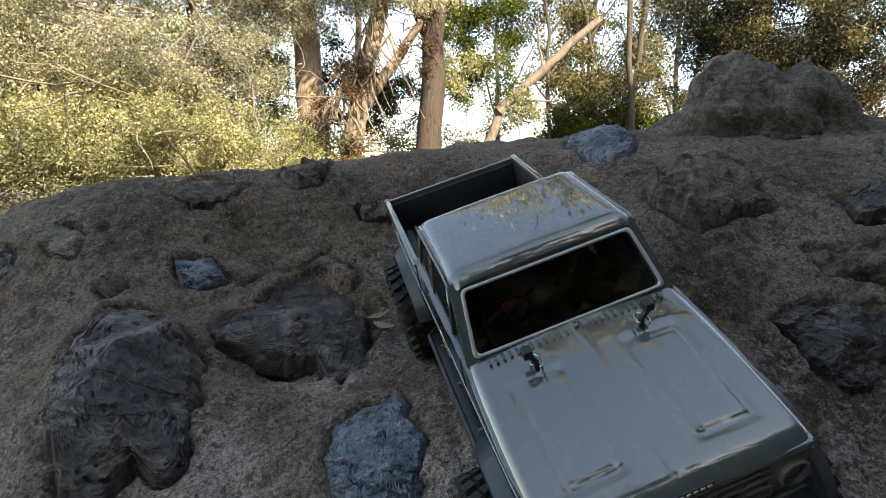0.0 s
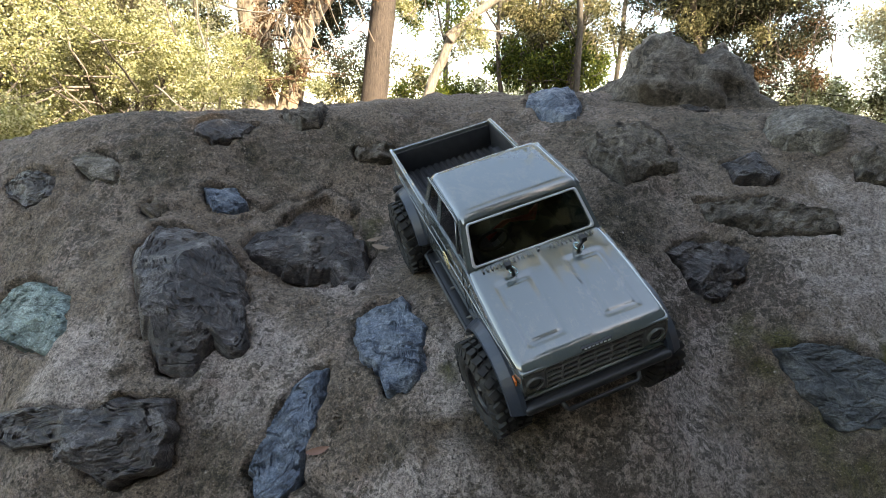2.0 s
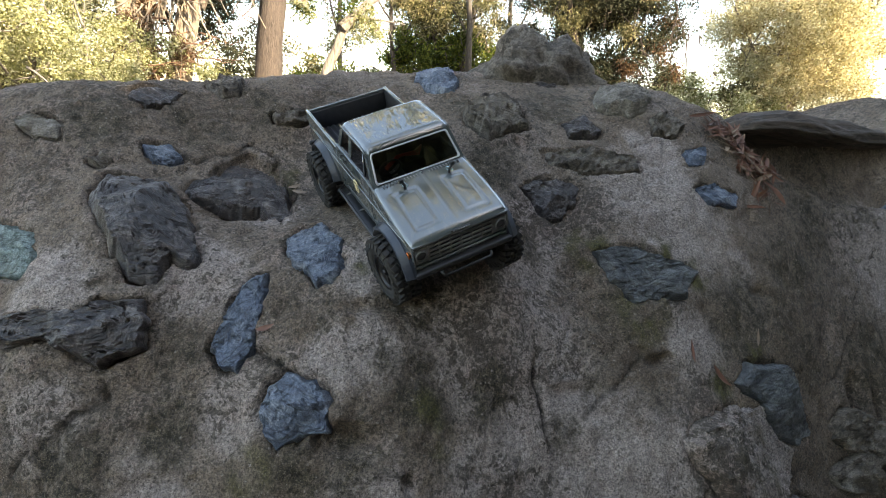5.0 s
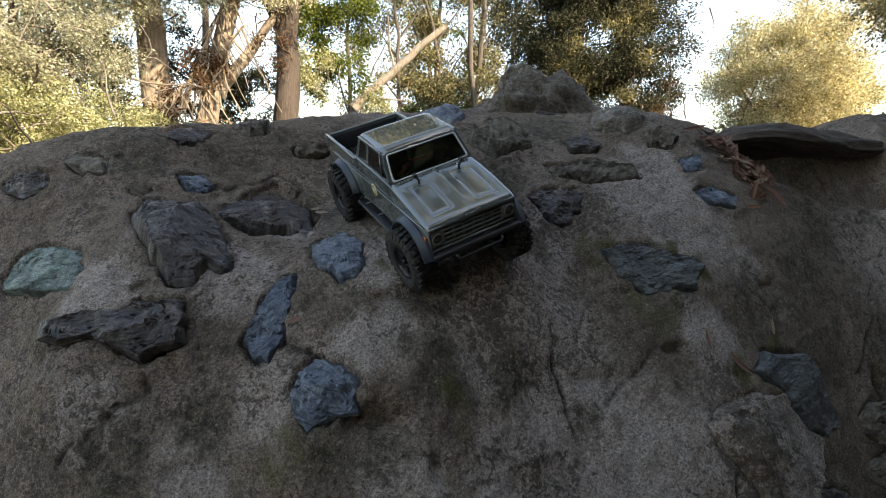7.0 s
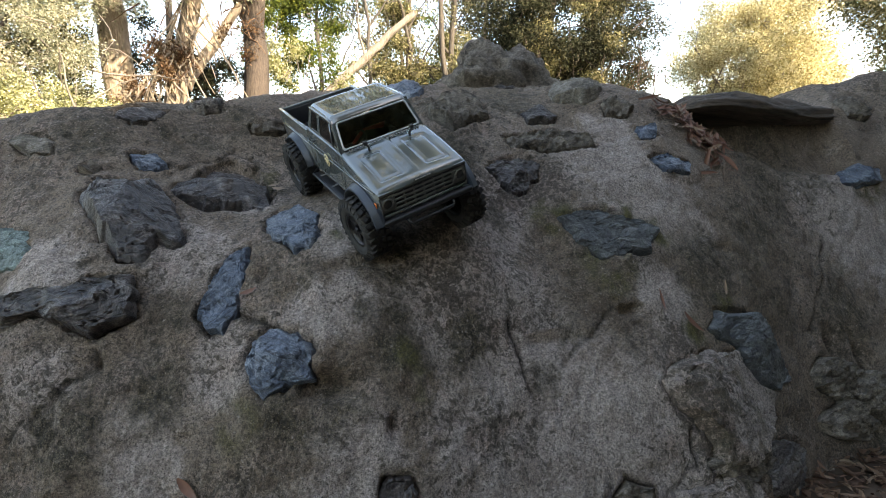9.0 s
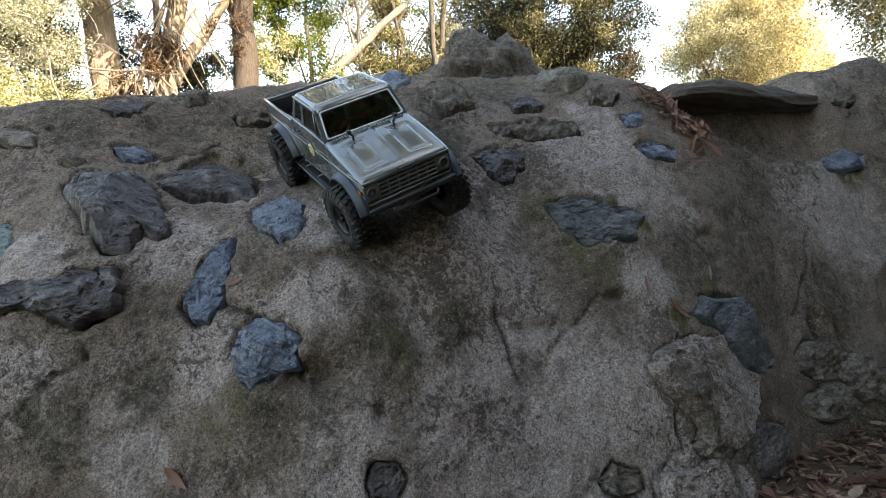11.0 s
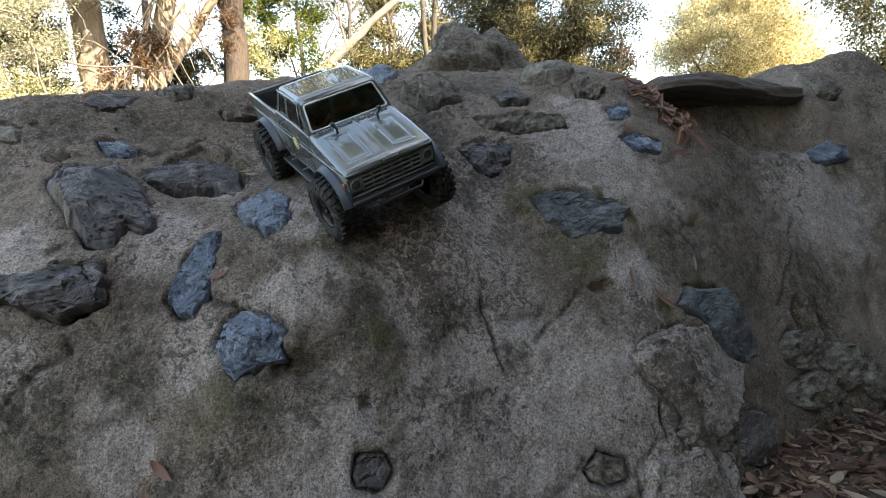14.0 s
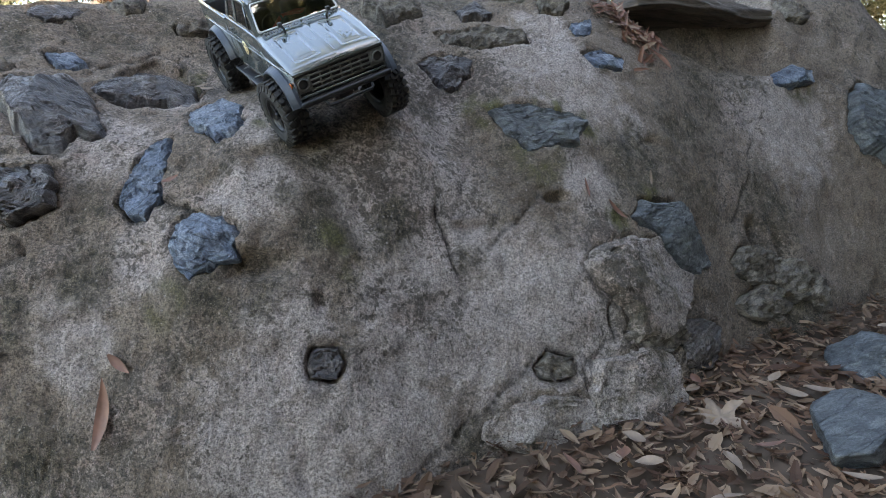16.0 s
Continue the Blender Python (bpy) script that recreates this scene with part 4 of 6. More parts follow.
        part("wheel_box", slab(-0.205, -0.107, side * 0.0745 - 0.0075, side * 0.0745 + 0.0075, 0.058, 0.0785, 0.005), bed_plastic, bed)
    part("bed_front_wall", slab(-0.0755, -0.0725, -0.083, 0.083, 0.058, 0.1085, 0.0008), bed_plastic, bed)
    gate = part("tailgate", slab(-0.2435, -0.2385, -0.0865, 0.0865, 0.043, 0.1055, 0.0015), truck_paint, t)
    part("tailgate_liner", slab(-0.2386, -0.236, -0.081, 0.081, 0.058, 0.1, 0.001), bed_plastic, gate)
    for side in (-1, 1):
        part("tail_light", slab(-0.2455, -0.2425, side * 0.077 - 0.006, side * 0.077 + 0.006, 0.066, 0.088, 0.001), amber, gate)
    for y in (-0.038, 0.022):
        disc = turned([(0.0, 0.0001), (0.0, 0.0155), (0.0008, 0.0155), (0.0008, 0.0001)], 36)
        bmesh.ops.transform(disc, matrix=Matrix.Translation((-0.128, y, 0.0642)) @ Matrix.Rotation(math.pi / 2, 4, "X"), verts=disc.verts[:])
        dd = part("clear_washer", disc, clear_disc, t, "round clear plastic washer round a body post")
        part("post", tube([(-0.128, y, 0.06), (-0.128, y, 0.076)], 0.0022, 8), black_plastic, dd)
        part("clip", tube([(-0.128 + 0.009 * math.cos(w), y + 0.004 * math.sin(w), 0.0725) for w in np.linspace(0, 5.4, 12)], 0.001, 6), steel, dd)
    # wheel arch flares
    for cx in (0.156, -0.156):
        for side in (-1, 1):
            w = np.linspace(radians(22), radians(158), 22)
            prof = [(0.0655, 0.083), (0.066, 0.097), (0.0675, 0.1005), (0.0705, 0.0995), (0.0755, 0.0885), (0.0755, 0.083)]
            pos = np.array([[(cx + r * math.cos(a), side * y, r * math.sin(a) * (1.0 if math.sin(a) > 0.5 else 1.0)) for r, y in prof] for a in w])
            bm = bmesh.new()
            me = grid_mesh("flare", pos, wrap=True)
            bm.from_mesh(me)
            bpy.data.meshes.remove(me)
            bmesh.ops.holes_fill(bm, edges=[e for e in bm.edges if e.is_boundary])
            bmesh.ops.recalc_face_normals(bm, faces=bm.faces[:])
            part("fender_flare", bm, flare_plastic, t, "blue-black plastic wheel arch flare", smooth=False)
            liner = turned([(side * 0.05, 0.0648), (side * 0.086, 0.0648)], 30)
            bmesh.ops.delete(liner, geom=[v for v in liner.verts if v.co.z < 0.03], context="VERTS")
            bmesh.ops.translate(liner, vec=(cx, 0, 0), verts=liner.verts[:])
            part("arch_liner", liner, black_plastic, t)
    # side steps
    for side in (-1, 1):
        st = part("side_step", slab(-0.085, 0.085, side * 0.086 - 0.009, side * 0.086 + 0.009, 0.0085, 0.0125, 0.0015), black_plastic, t, "black side step below the doors")
        part("step_tube", tube([(-0.088, side * 0.078, 0.02), (-0.084, side * 0.095, 0.011), (0.084, side * 0.095, 0.011), (0.088, side * 0.078, 0.02)], 0.0028, 8), black_plastic, st)
        for k in range(3):
            part("step_bracket", tube([(-0.06 + 0.06 * k, side * 0.04, 0.015), (-0.06 + 0.06 * k, side * 0.088, 0.011)], 0.003, 6), black_plastic, st)
    # bumpers
    fb = part("front_bumper", slab(0.214, 0.228, -0.086, 0.086, 0.0235, 0.0335, 0.0035), black_plastic, t, "black plastic front bumper with a hoop")
    part("bumper_hoop", tube([(0.224, -0.045, 0.024), (0.231, -0.043, 0.019), (0.232, -0.04, 0.016), (0.232, 0.04, 0.016), (0.231, 0.043, 0.019), (0.224, 0.045, 0.024)], 0.0026, 8), black_plastic, fb)
    for side in (-1, 1):
        part("bumper_wing", tube([(0.222, side * 0.08, 0.0285), (0.215, side * 0.0905, 0.031), (0.2, side * 0.093, 0.036)], 0.0042, 8), black_plastic, fb)
    rb = part("rear_bumper", slab(-0.254, -0.243, -0.075, 0.075, 0.026, 0.037, 0.003), black_plastic, t)
    for side in (-1, 1):
        part("bumper_end", tube([(-0.249, side * 0.073, 0.031), (-0.246, side * 0.092, 0.034), (-0.232, side * 0.0935, 0.04)], 0.0045, 8), black_plastic, rb)
    # frame, axles, inside
    fr = part("chassis", slab(-0.225, 0.215, -0.022, -0.014, 0.014, 0.03, 0.001), black_plastic, t)
    part("frame_rail", slab(-0.225, 0.215, 0.014, 0.022, 0.014, 0.03, 0.001), black_plastic, fr)
    part("skid_plate", slab(-0.07, 0.06, -0.03, 0.03, 0.0, 0.014, 0.004), black_plastic, fr)
    part("underbody", slab(-0.236, 0.209, -0.078, 0.078, 0.034, 0.037, 0.0), black_plastic, fr)
    for x in (0.156, -0.156):
        ax = part("axle", tube([(x, -0.085, 0), (x, -0.03, 0), (x, 0.03, 0), (x, 0.085, 0)], 0.009, 12), black_plastic, t)
        part("differential", turned_at([(-0.016, 0.004), (-0.012, 0.017), (0.012, 0.017), (0.016, 0.004)], (x, 0.018, 0.002)), black_plastic, ax)
        for side in (-1, 1):
            part("shock", tube([(x - 0.012, side * 0.045, 0.004), (x - 0.03, side * 0.04, 0.05)], 0.006, 10), steel, ax)
    tray = part("interior", slab(-0.066, 0.075, -0.076, 0.076, 0.058, 0.062, 0.0), black_wire, t, "dark interior with electronics and wires")
    part("seat", slab(-0.05, -0.015, 0.012, 0.06, 0.062, 0.115, 0.008), black_wire, tray)
    part("seat", slab(-0.05, -0.015, -0.06, -0.012, 0.062, 0.115, 0.008), black_wire, tray)
    part("dashboard", slab(0.062, 0.084, -0.074, 0.074, 0.062, 0.098, 0.005), black_wire, tray)
    box = part("receiver_box", slab(0.0, 0.045, -0.05, -0.005, 0.062, 0.085, 0.003), grille_grey, tray)
    part("receiver_bar", slab(0.005, 0.04, -0.03, -0.02, 0.0855, 0.0865, 0.0), trim_grey, box)
    for k in range(3):
        s = 0.006 * k
        part("wire", tube([(0.01 + s, -0.03, 0.085), (0.02, -0.01 + s, 0.108), (0.03, 0.02 + s, 0.112 - s), (0.0, 0.045, 0.1), (-0.03, 0.05 - s, 0.07)], 0.0026, 8), red_wire if k < 2 else black_wire, tray)
    ring = [(0.048 + 0.004 * math.cos(w), -0.036 + 0.019 * math.sin(w), 0.109 + 0.017 * math.cos(w)) for w in np.linspace(0, 2 * math.pi, 22)]
    part("steering_wheel", tube(ring, 0.002, 6), black_plastic, tray)
    # door badge: a cream disc with a dark ring of bars
    dk = turned([(0.0, 0.0001), (0.0, 0.0125), (-0.0006, 0.0122), (-0.0006, 0.0001)], 30)
    bmesh.ops.translate(dk, vec=(0.012, -0.0878, 0.073), verts=dk.verts[:])
    st = part("door_sticker", dk, sticker_mat, t, "round cream door sticker with dark marks")
    for k in range(9):
        w = 2 * math.pi * k / 9
        part("sticker_mark", slab(0.012 + 0.008 * math.cos(w) - 0.001, 0.012 + 0.008 * math.cos(w) + 0.001, -0.0891, -0.0886, 0.073 + 0.008 * math.sin(w) - 0.001, 0.073 + 0.008 * math.sin(w) + 0.001, 0), black_plastic, st)
    # wheels
    R, W = 0.0575, 0.021
    tyre = turned([(-W * 0.75, 0.029), (-W * 0.98, 0.034), (-W, 0.044), (-W * 0.88, R - 0.007), (-W * 0.6, R - 0.0045), (W * 0.6, R - 0.0045), (W * 0.88, R - 0.007), (W, 0.044), (W * 0.98, 0.034), (W * 0.75, 0.029)], 56)
    tyre_me = bpy.data.meshes.new("tyre")
    tyre.to_mesh(tyre_me)
    tyre.free()
    tread = bmesh.new()
    lugs = 26
    for k in range(lugs):
        for row, y, ln in ((0, -0.0145, 0.0095), (0.5, 0.0145, 0.0095), (0.25, -0.0045, 0.0065), (0.75, 0.0045, 0.0065)):
            a = 2 * math.pi * (k + row) / lugs
            m = Matrix.Rotation(a, 4, "Y") @ Matrix.Translation((R - 0.0025, y, 0)) @ Matrix.Rotation(0.35 if y > 0 else -0.35, 4, "X") @ Matrix.Diagonal((0.0052, ln, 0.0078 if abs(y) > 0.01 else 0.0062, 1))
            bmesh.ops.create_cube(tread, size=1, matrix=m)
        for y in (-1, 1):
            a = 2 * math.pi * (k + (0 if y < 0 else 0.5)) / lugs
            m = Matrix.Rotation(a, 4, "Y") @ Matrix.Translation((R - 0.0095, y * (W * 0.92), 0)) @ Matrix.Rotation(-y * 0.5, 4, "Z") @ Matrix.Diagonal((0.009, 0.003, 0.0065, 1))
            bmesh.ops.create_cube(tread, size=1, matrix=m)
    tread_me = bpy.data.meshes.new("tread")
    tread.to_mesh(tread_me)
    tread.free()
    rim = turned([(-0.016, 0.0265), (-0.0175, 0.0295), (-0.0185, 0.0305), (-0.017, 0.0275), (-0.012, 0.0255), (0.012, 0.0255), (0.017, 0.0275), (0.0185, 0.0305), (0.0175, 0.0295), (0.013, 0.0255), (0.009, 0.011), (0.0085, 0.0001)], 40)
    rim_me = bpy.data.meshes.new("rim")
    rim.to_mesh(rim_me)
    rim.free()
    spoke = slab(0.008, 0.0265, 0.0095, 0.0135, -0.0035, 0.0035, 0.001)
    spoke_me = bpy.data.meshes.new("spoke")
    spoke.to_mesh(spoke_me)
    spoke.free()
    nut = turned([(0.0085, 0.0055), (0.0155, 0.0055), (0.0175, 0.004), (0.0175, 0.0001)], 6)
    nut_me = bpy.data.meshes.new("nut")
    nut.to_mesh(nut_me)
    nut.free()
    for x, side, steer in ((0.156, -1, 4), (0.156, 1, 4), (-0.156, -1, 0), (-0.156, 1, 0)):
        wh = new("wheel")
        wh.parent = t
        drop = -0.022 if (x > 0 and side > 0) else 0.0
        wh.matrix_local = pose(x, side * 0.0965, drop, 0, 0, steer + (180 if side < 0 else 0)) @ Matrix.Rotation(0.4 * x * 10, 4, "Y")
        part("tyre", tyre_me, rubber, wh, "knobbly black rubber tyre")
        tagged(part("tread", tread_me, rubber, wh, smooth=False), "rows of small rubber tread blocks", kind="stuff")
        part("rim", rim_me, rim_black, wh, "black bead-lock rim")
        for k in range(6):
            part("spoke", spoke_me, rim_black, wh, smooth=False).matrix_local = Matrix.Rotation(math.pi * k / 3, 4, "Y")
            nb = part("bolt", nut_me, rim_black, wh, smooth=False)
            nb.matrix_local = Matrix.Rotation(math.pi * (k + 0.5) / 3, 4, "Y") @ Matrix.Translation((0.0285, 0.0105, 0)) @ Matrix.Scale(0.4, 4)
        part("wheel_nut", nut_me, rim_black, wh, smooth=False)
    return tagged(t, "dusty grey radio-controlled model pickup truck on the boulder's slope", "model truck")


def turned_at(profile, at, steps=24):
    bm = turned(profile, steps)
    bmesh.ops.translate(bm, vec=at, verts=bm.verts[:])
    return bm


truck = model_truck()
axes = Matrix(((0.263, 0.933, -0.247), (-0.898, 0.143, -0.416), (-0.353, 0.331, 0.875)))
truck.matrix_world = Matrix.Translation((0.099, 0.515, 0.712)) @ axes.to_quaternion().to_matrix().to_4x4()


# ---------------------------------------------------------------- trees and shrubs
def leaf_material(name, a, b, c, through=0.35):
    """Leaves: each one its own shade, some light let through."""
    m, n, l, bsdf = material(name)
    nt = m.node_tree
    g = n.new("ShaderNodeNewGeometry")
    col = ramp(nt, g.outputs["Random Per Island"], [(0.0, a), (0.5, b), (1.0, c)])
    patch = ramp(nt, noise_of(nt, 1.6, 3.0), [(0.35, (0.7, 0.72, 0.7)), (0.65, (1.2, 1.15, 1.1))])
    col = mixc(nt, 1.0, col, patch, "MULTIPLY")
    l.new(col, bsdf.inputs["Base Color"])
    bsdf.inputs["Roughness"].default_value = 0.65
    bsdf.inputs["Specular IOR Level"].default_value = 0.2
    tr, mix = n.new("ShaderNodeBsdfTranslucent"), n.new("ShaderNodeMixShader")
    l.new(col, tr.inputs[0])
    mix.inputs[0].default_value = through
    l.new(bsdf.outputs[0], mix.inputs[1])
    l.new(tr.outputs[0], mix.inputs[2])
    l.new(mix.outputs[0], n["Material Output"].inputs[0])
    return m


def bark_material(name, dark, light, scale=9.0):
    m, n, l, bsdf = material(name)
    nt = m.node_tree
    map_ = node(nt, "ShaderNodeMapping", Scale=(1.0, 1.0, 0.22))
    l.new(place_of(nt), map_.inputs[0])
    f = noise_of(nt, scale * 3, 6.0, 0.65, 0.6, map_.outputs[0])
    p = noise_of(nt, scale * 0.4, 3.0)
    col = mixc(nt, ramp(nt, p, [(0.4, (0, 0, 0)), (0.62, (0.6, 0.6, 0.6))]), ramp(nt, f, [(0.32, dark), (0.68, light)]), tuple(0.5 * (u + v) * 1.25 for u, v in zip(dark, light)))
    l.new(col, bsdf.inputs["Base Color"])
    bsdf.inputs["Roughness"].default_value = 0.9
    bump_of(nt, bsdf, f, 0.8, 0.03)
    return m


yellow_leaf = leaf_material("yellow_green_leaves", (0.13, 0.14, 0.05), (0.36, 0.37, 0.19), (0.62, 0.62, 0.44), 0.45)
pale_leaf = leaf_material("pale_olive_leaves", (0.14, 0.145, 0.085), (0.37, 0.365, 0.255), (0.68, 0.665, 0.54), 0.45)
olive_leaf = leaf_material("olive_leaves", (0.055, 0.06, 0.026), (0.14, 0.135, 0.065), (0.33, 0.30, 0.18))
green_leaf = leaf_material("green_leaves", (0.03, 0.05, 0.012), (0.07, 0.10, 0.02), (0.16, 0.18, 0.03))
dark_leaf = leaf_material("dark_green_leaves", (0.016, 0.020, 0.010), (0.034, 0.040, 0.022), (0.085, 0.082, 0.05), 0.2)
gold_leaf = leaf_material("golden_leaves", (0.24, 0.21, 0.10), (0.52, 0.48, 0.29), (0.74, 0.71, 0.53), 0.42)
rust_leaf = leaf_material("rusty_leaves", (0.06, 0.035, 0.02), (0.12, 0.07, 0.04), (0.19, 0.125, 0.075), 0.3)
bark_brown = bark_material("brown_bark", (0.022, 0.017, 0.014), (0.085, 0.064, 0.052), 14.0)
bark_pale = bark_material("pale_bark", (0.13, 0.095, 0.07), (0.36, 0.30, 0.235))
bark_grey = bark_material("grey_bark", (0.08, 0.066, 0.055), (0.27, 0.235, 0.20))
bark_red = bark_material("red_brown_bark", (0.05, 0.028, 0.018), (0.20, 0.115, 0.07))
bark_dark = bark_material("dark_bark", (0.035, 0.03, 0.025), (0.10, 0.085, 0.07))


def leaf_cloud(name, blobs, count, size, mat, parent, rng, label="", spray=22, slim=0.27, per=420):
    """A crown of many small leaves, thrown in drooping sprays about the blobs (x, y, z, rx, ry, rz)."""
    blobs = np.array(blobs, float)
    vol = (blobs[:, 3] * blobs[:, 4] * blobs[:, 5]) ** 0.75
    # clumps on the blobs' shells, then sprays about the clumps
    n = max(6, int(count / per))
    host = rng.choice(len(blobs), n, p=vol / vol.sum())
    u = rng.normal(size=(n, 3))
    u /= np.linalg.norm(u, axis=1)[:, None]
    u *= rng.uniform(0.3, 1.05, (n, 1)) ** 0.6
    clump = blobs[host, :3] + u * blobs[host, 3:]
    reach = blobs[host, 3:].mean(1) * rng.uniform(0.14, 0.30, n) * (per / 420) ** 0.2
    pick = rng.choice(n, count // spray + 1, p=reach ** 2 / (reach ** 2).sum())
    u = rng.normal(size=(len(pick), 3))
    u /= np.linalg.norm(u, axis=1)[:, None]
    u *= rng.uniform(0.2, 1.0, (len(pick), 1)) ** 0.45
    u *= np.where(rng.random((len(pick), 1)) < 0.12, 1.7, 1.0)
    u[:, 2] *= 0.55
    sprays = clump[pick] + u * reach[pick, None]
    own = np.repeat(np.arange(len(pick)), spray)[:count]
    aim = rng.normal(size=(len(pick), 3)) * np.array([1, 1, 0.6]) + np.array([0, 0, -0.7])
    aim /= np.linalg.norm(aim, axis=1)[:, None]
    along = rng.uniform(-1, 1, (count, 1))
    at = sprays[own] + aim[own] * along * size * 4.5 + rng.normal(size=(count, 3)) * size * 0.9
    d = aim[own] + rng.normal(size=(count, 3)) * 0.7
    d /= np.linalg.norm(d, axis=1)[:, None]
    s = np.cross(d, rng.normal(size=(count, 3)))
    s /= np.linalg.norm(s, axis=1)[:, None]
    ln = size * rng.uniform(0.55, 1.35, (count, 1))
    v = np.stack([at - d * ln * 0.5, at + s * ln * slim, at + d * ln * 0.5, at - s * ln * slim], 1).reshape(-1, 3)
    me = bpy.data.meshes.new(name)
    me.vertices.add(4 * count)
    me.vertices.foreach_set("co", v.ravel())
    me.loops.add(4 * count)
    me.loops.foreach_set("vertex_index", np.arange(4 * count))
    me.polygons.add(count)
    me.polygons.foreach_set("loop_start", np.arange(0, 4 * count, 4))
    me.update(calc_edges=True)
    return part(name, me, mat, parent, label, smooth=False)


def crooked(a, b, n, wander, rng):
    a, b = np.array(a, float), np.array(b, float)
    ln = np.linalg.norm(b - a)
    pts, off = [], np.zeros(3)
    for k in range(n):
        off = off + rng.normal(size=3) * wander * ln / n
        pts.append(tuple(a + (b - a) * k / (n - 1) + off * (k / (n - 1)) ** 0.5))
    return pts


def tree(place, trunks, limbs, crowns, label, bark, seed, size=0.07, twigs=0, name="tree", per=420, twig_bark=None):
    """A tree: trunk runs (from, to, thick, thin), limbs, and crowns (blobs, leaves, count)."""
    rng = np.random.default_rng(seed)
    t = new(name)
    t.location = place
    for a, b, r0, r1 in trunks:
        pts = crooked(a, b, 14, 0.10, rng)
        rad = [r0 + (r1 - r0) * k / 13 for k in range(14)]
        rad[0] *= 1.25
        part("trunk", join_grids("trunk", [limb_path(pts, rad, 14, 0.09, rng)]), bark, t)
    grids = []
    for a, b, r0, r1 in limbs:
        pts = crooked(a, b, 9, 0.22, rng)
        part("limb", join_grids("limb", [limb_path(pts, [r0 + (r1 - r0) * k / 8 for k in range(9)], 7, 0.06, rng)]), bark, t)
    for blobs, mat, count in crowns:
        for k in range(twigs):
            c = blobs[rng.integers(len(blobs))]
            q = np.array(c[:3]) + rng.normal(size=3) * np.array(c[3:]) * 0.5
            e = q + rng.normal(size=3) * np.array(c[3:]) * 0.45
            grids.append(limb_path(crooked(q, e, 6, 0.3, rng), [0.012, 0.011, 0.009, 0.007, 0.005, 0.003], 5))
    if grids:
        tagged(part("brushwood", join_grids("brushwood", grids), twig_bark or bark, t), kind="stuff")
    for blobs, mat, count in crowns:
        leaf_cloud("crown", blobs, count, size, mat, t, rng, per=per)
    return tagged(t, label, "shrub" if name == "shrub" else "tree", "trees and shrubs round the boulder")


# pale sunlit shrubs beyond the boulder's shoulder
for k, (x, y, w, h, many) in enumerate(((-3.75, 5.0, 1.25, 2.7, 120000), (-2.62, 5.7, 0.95, 2.3, 90000), (-5.3, 5.2, 1.3, 2.9, 80000))):
    tree((x, y, 0), [((0, 0, 0), (0.1, 0.1, 0.7 * h), 0.03, 0.012)], [((0, 0, 0.3), (-0.6 * w, 0.1, 0.8 * h), 0.018, 0.006), ((0, 0, 0.4), (0.6 * w, 0, 0.75 * h), 0.018, 0.006)],
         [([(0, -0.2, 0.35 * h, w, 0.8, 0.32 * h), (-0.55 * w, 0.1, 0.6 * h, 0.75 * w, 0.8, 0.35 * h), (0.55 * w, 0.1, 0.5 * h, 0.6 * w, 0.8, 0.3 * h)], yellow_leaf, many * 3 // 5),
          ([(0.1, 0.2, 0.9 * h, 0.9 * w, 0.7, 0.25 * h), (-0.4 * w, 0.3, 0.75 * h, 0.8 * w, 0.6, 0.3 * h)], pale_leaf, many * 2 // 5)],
         "pale yellow-green sunlit shrub beyond the boulder", bark_brown, 11 + k, 0.027, 70, "shrub", 600, bark_grey)
for k, (x, y) in enumerate(((-2.75, 7.4), (-3.95, 7.0), (-5.2, 6.9), (-6.5, 6.4))):
    tree((x, y, 0), [((0, 0, 0), (0.1, 0, 1.2), 0.025, 0.01)], [((0, 0, 0.3), (0.5, 0, 1.3), 0.015, 0.006)],
         [([(0, 0, 0.8, 0.9, 0.5, 0.7), (0.4, 0.1, 1.4, 0.7, 0.5, 0.5), (-0.4, 0.1, 1.3, 0.7, 0.5, 0.5)], yellow_leaf, 38000)],
         "low yellow-green shrub filling the gaps behind the boulder", bark_brown, 120 + k, 0.034, 30, "shrub", 420, bark_grey)
# paler leaves above and outside, darker ones low at the back
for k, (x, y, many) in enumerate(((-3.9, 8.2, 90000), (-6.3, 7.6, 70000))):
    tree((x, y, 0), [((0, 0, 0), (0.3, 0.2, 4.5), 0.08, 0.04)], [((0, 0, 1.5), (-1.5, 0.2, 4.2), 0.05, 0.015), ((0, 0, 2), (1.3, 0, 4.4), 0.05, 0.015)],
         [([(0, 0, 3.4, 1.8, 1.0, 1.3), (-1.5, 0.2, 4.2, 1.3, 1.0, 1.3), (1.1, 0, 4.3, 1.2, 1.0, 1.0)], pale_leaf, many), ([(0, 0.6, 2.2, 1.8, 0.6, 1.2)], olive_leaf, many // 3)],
         "olive-leaved tree, paler in its upper and outer sprays", bark_brown, 20 + k, 0.038, 60, "tree", 700, bark_grey)
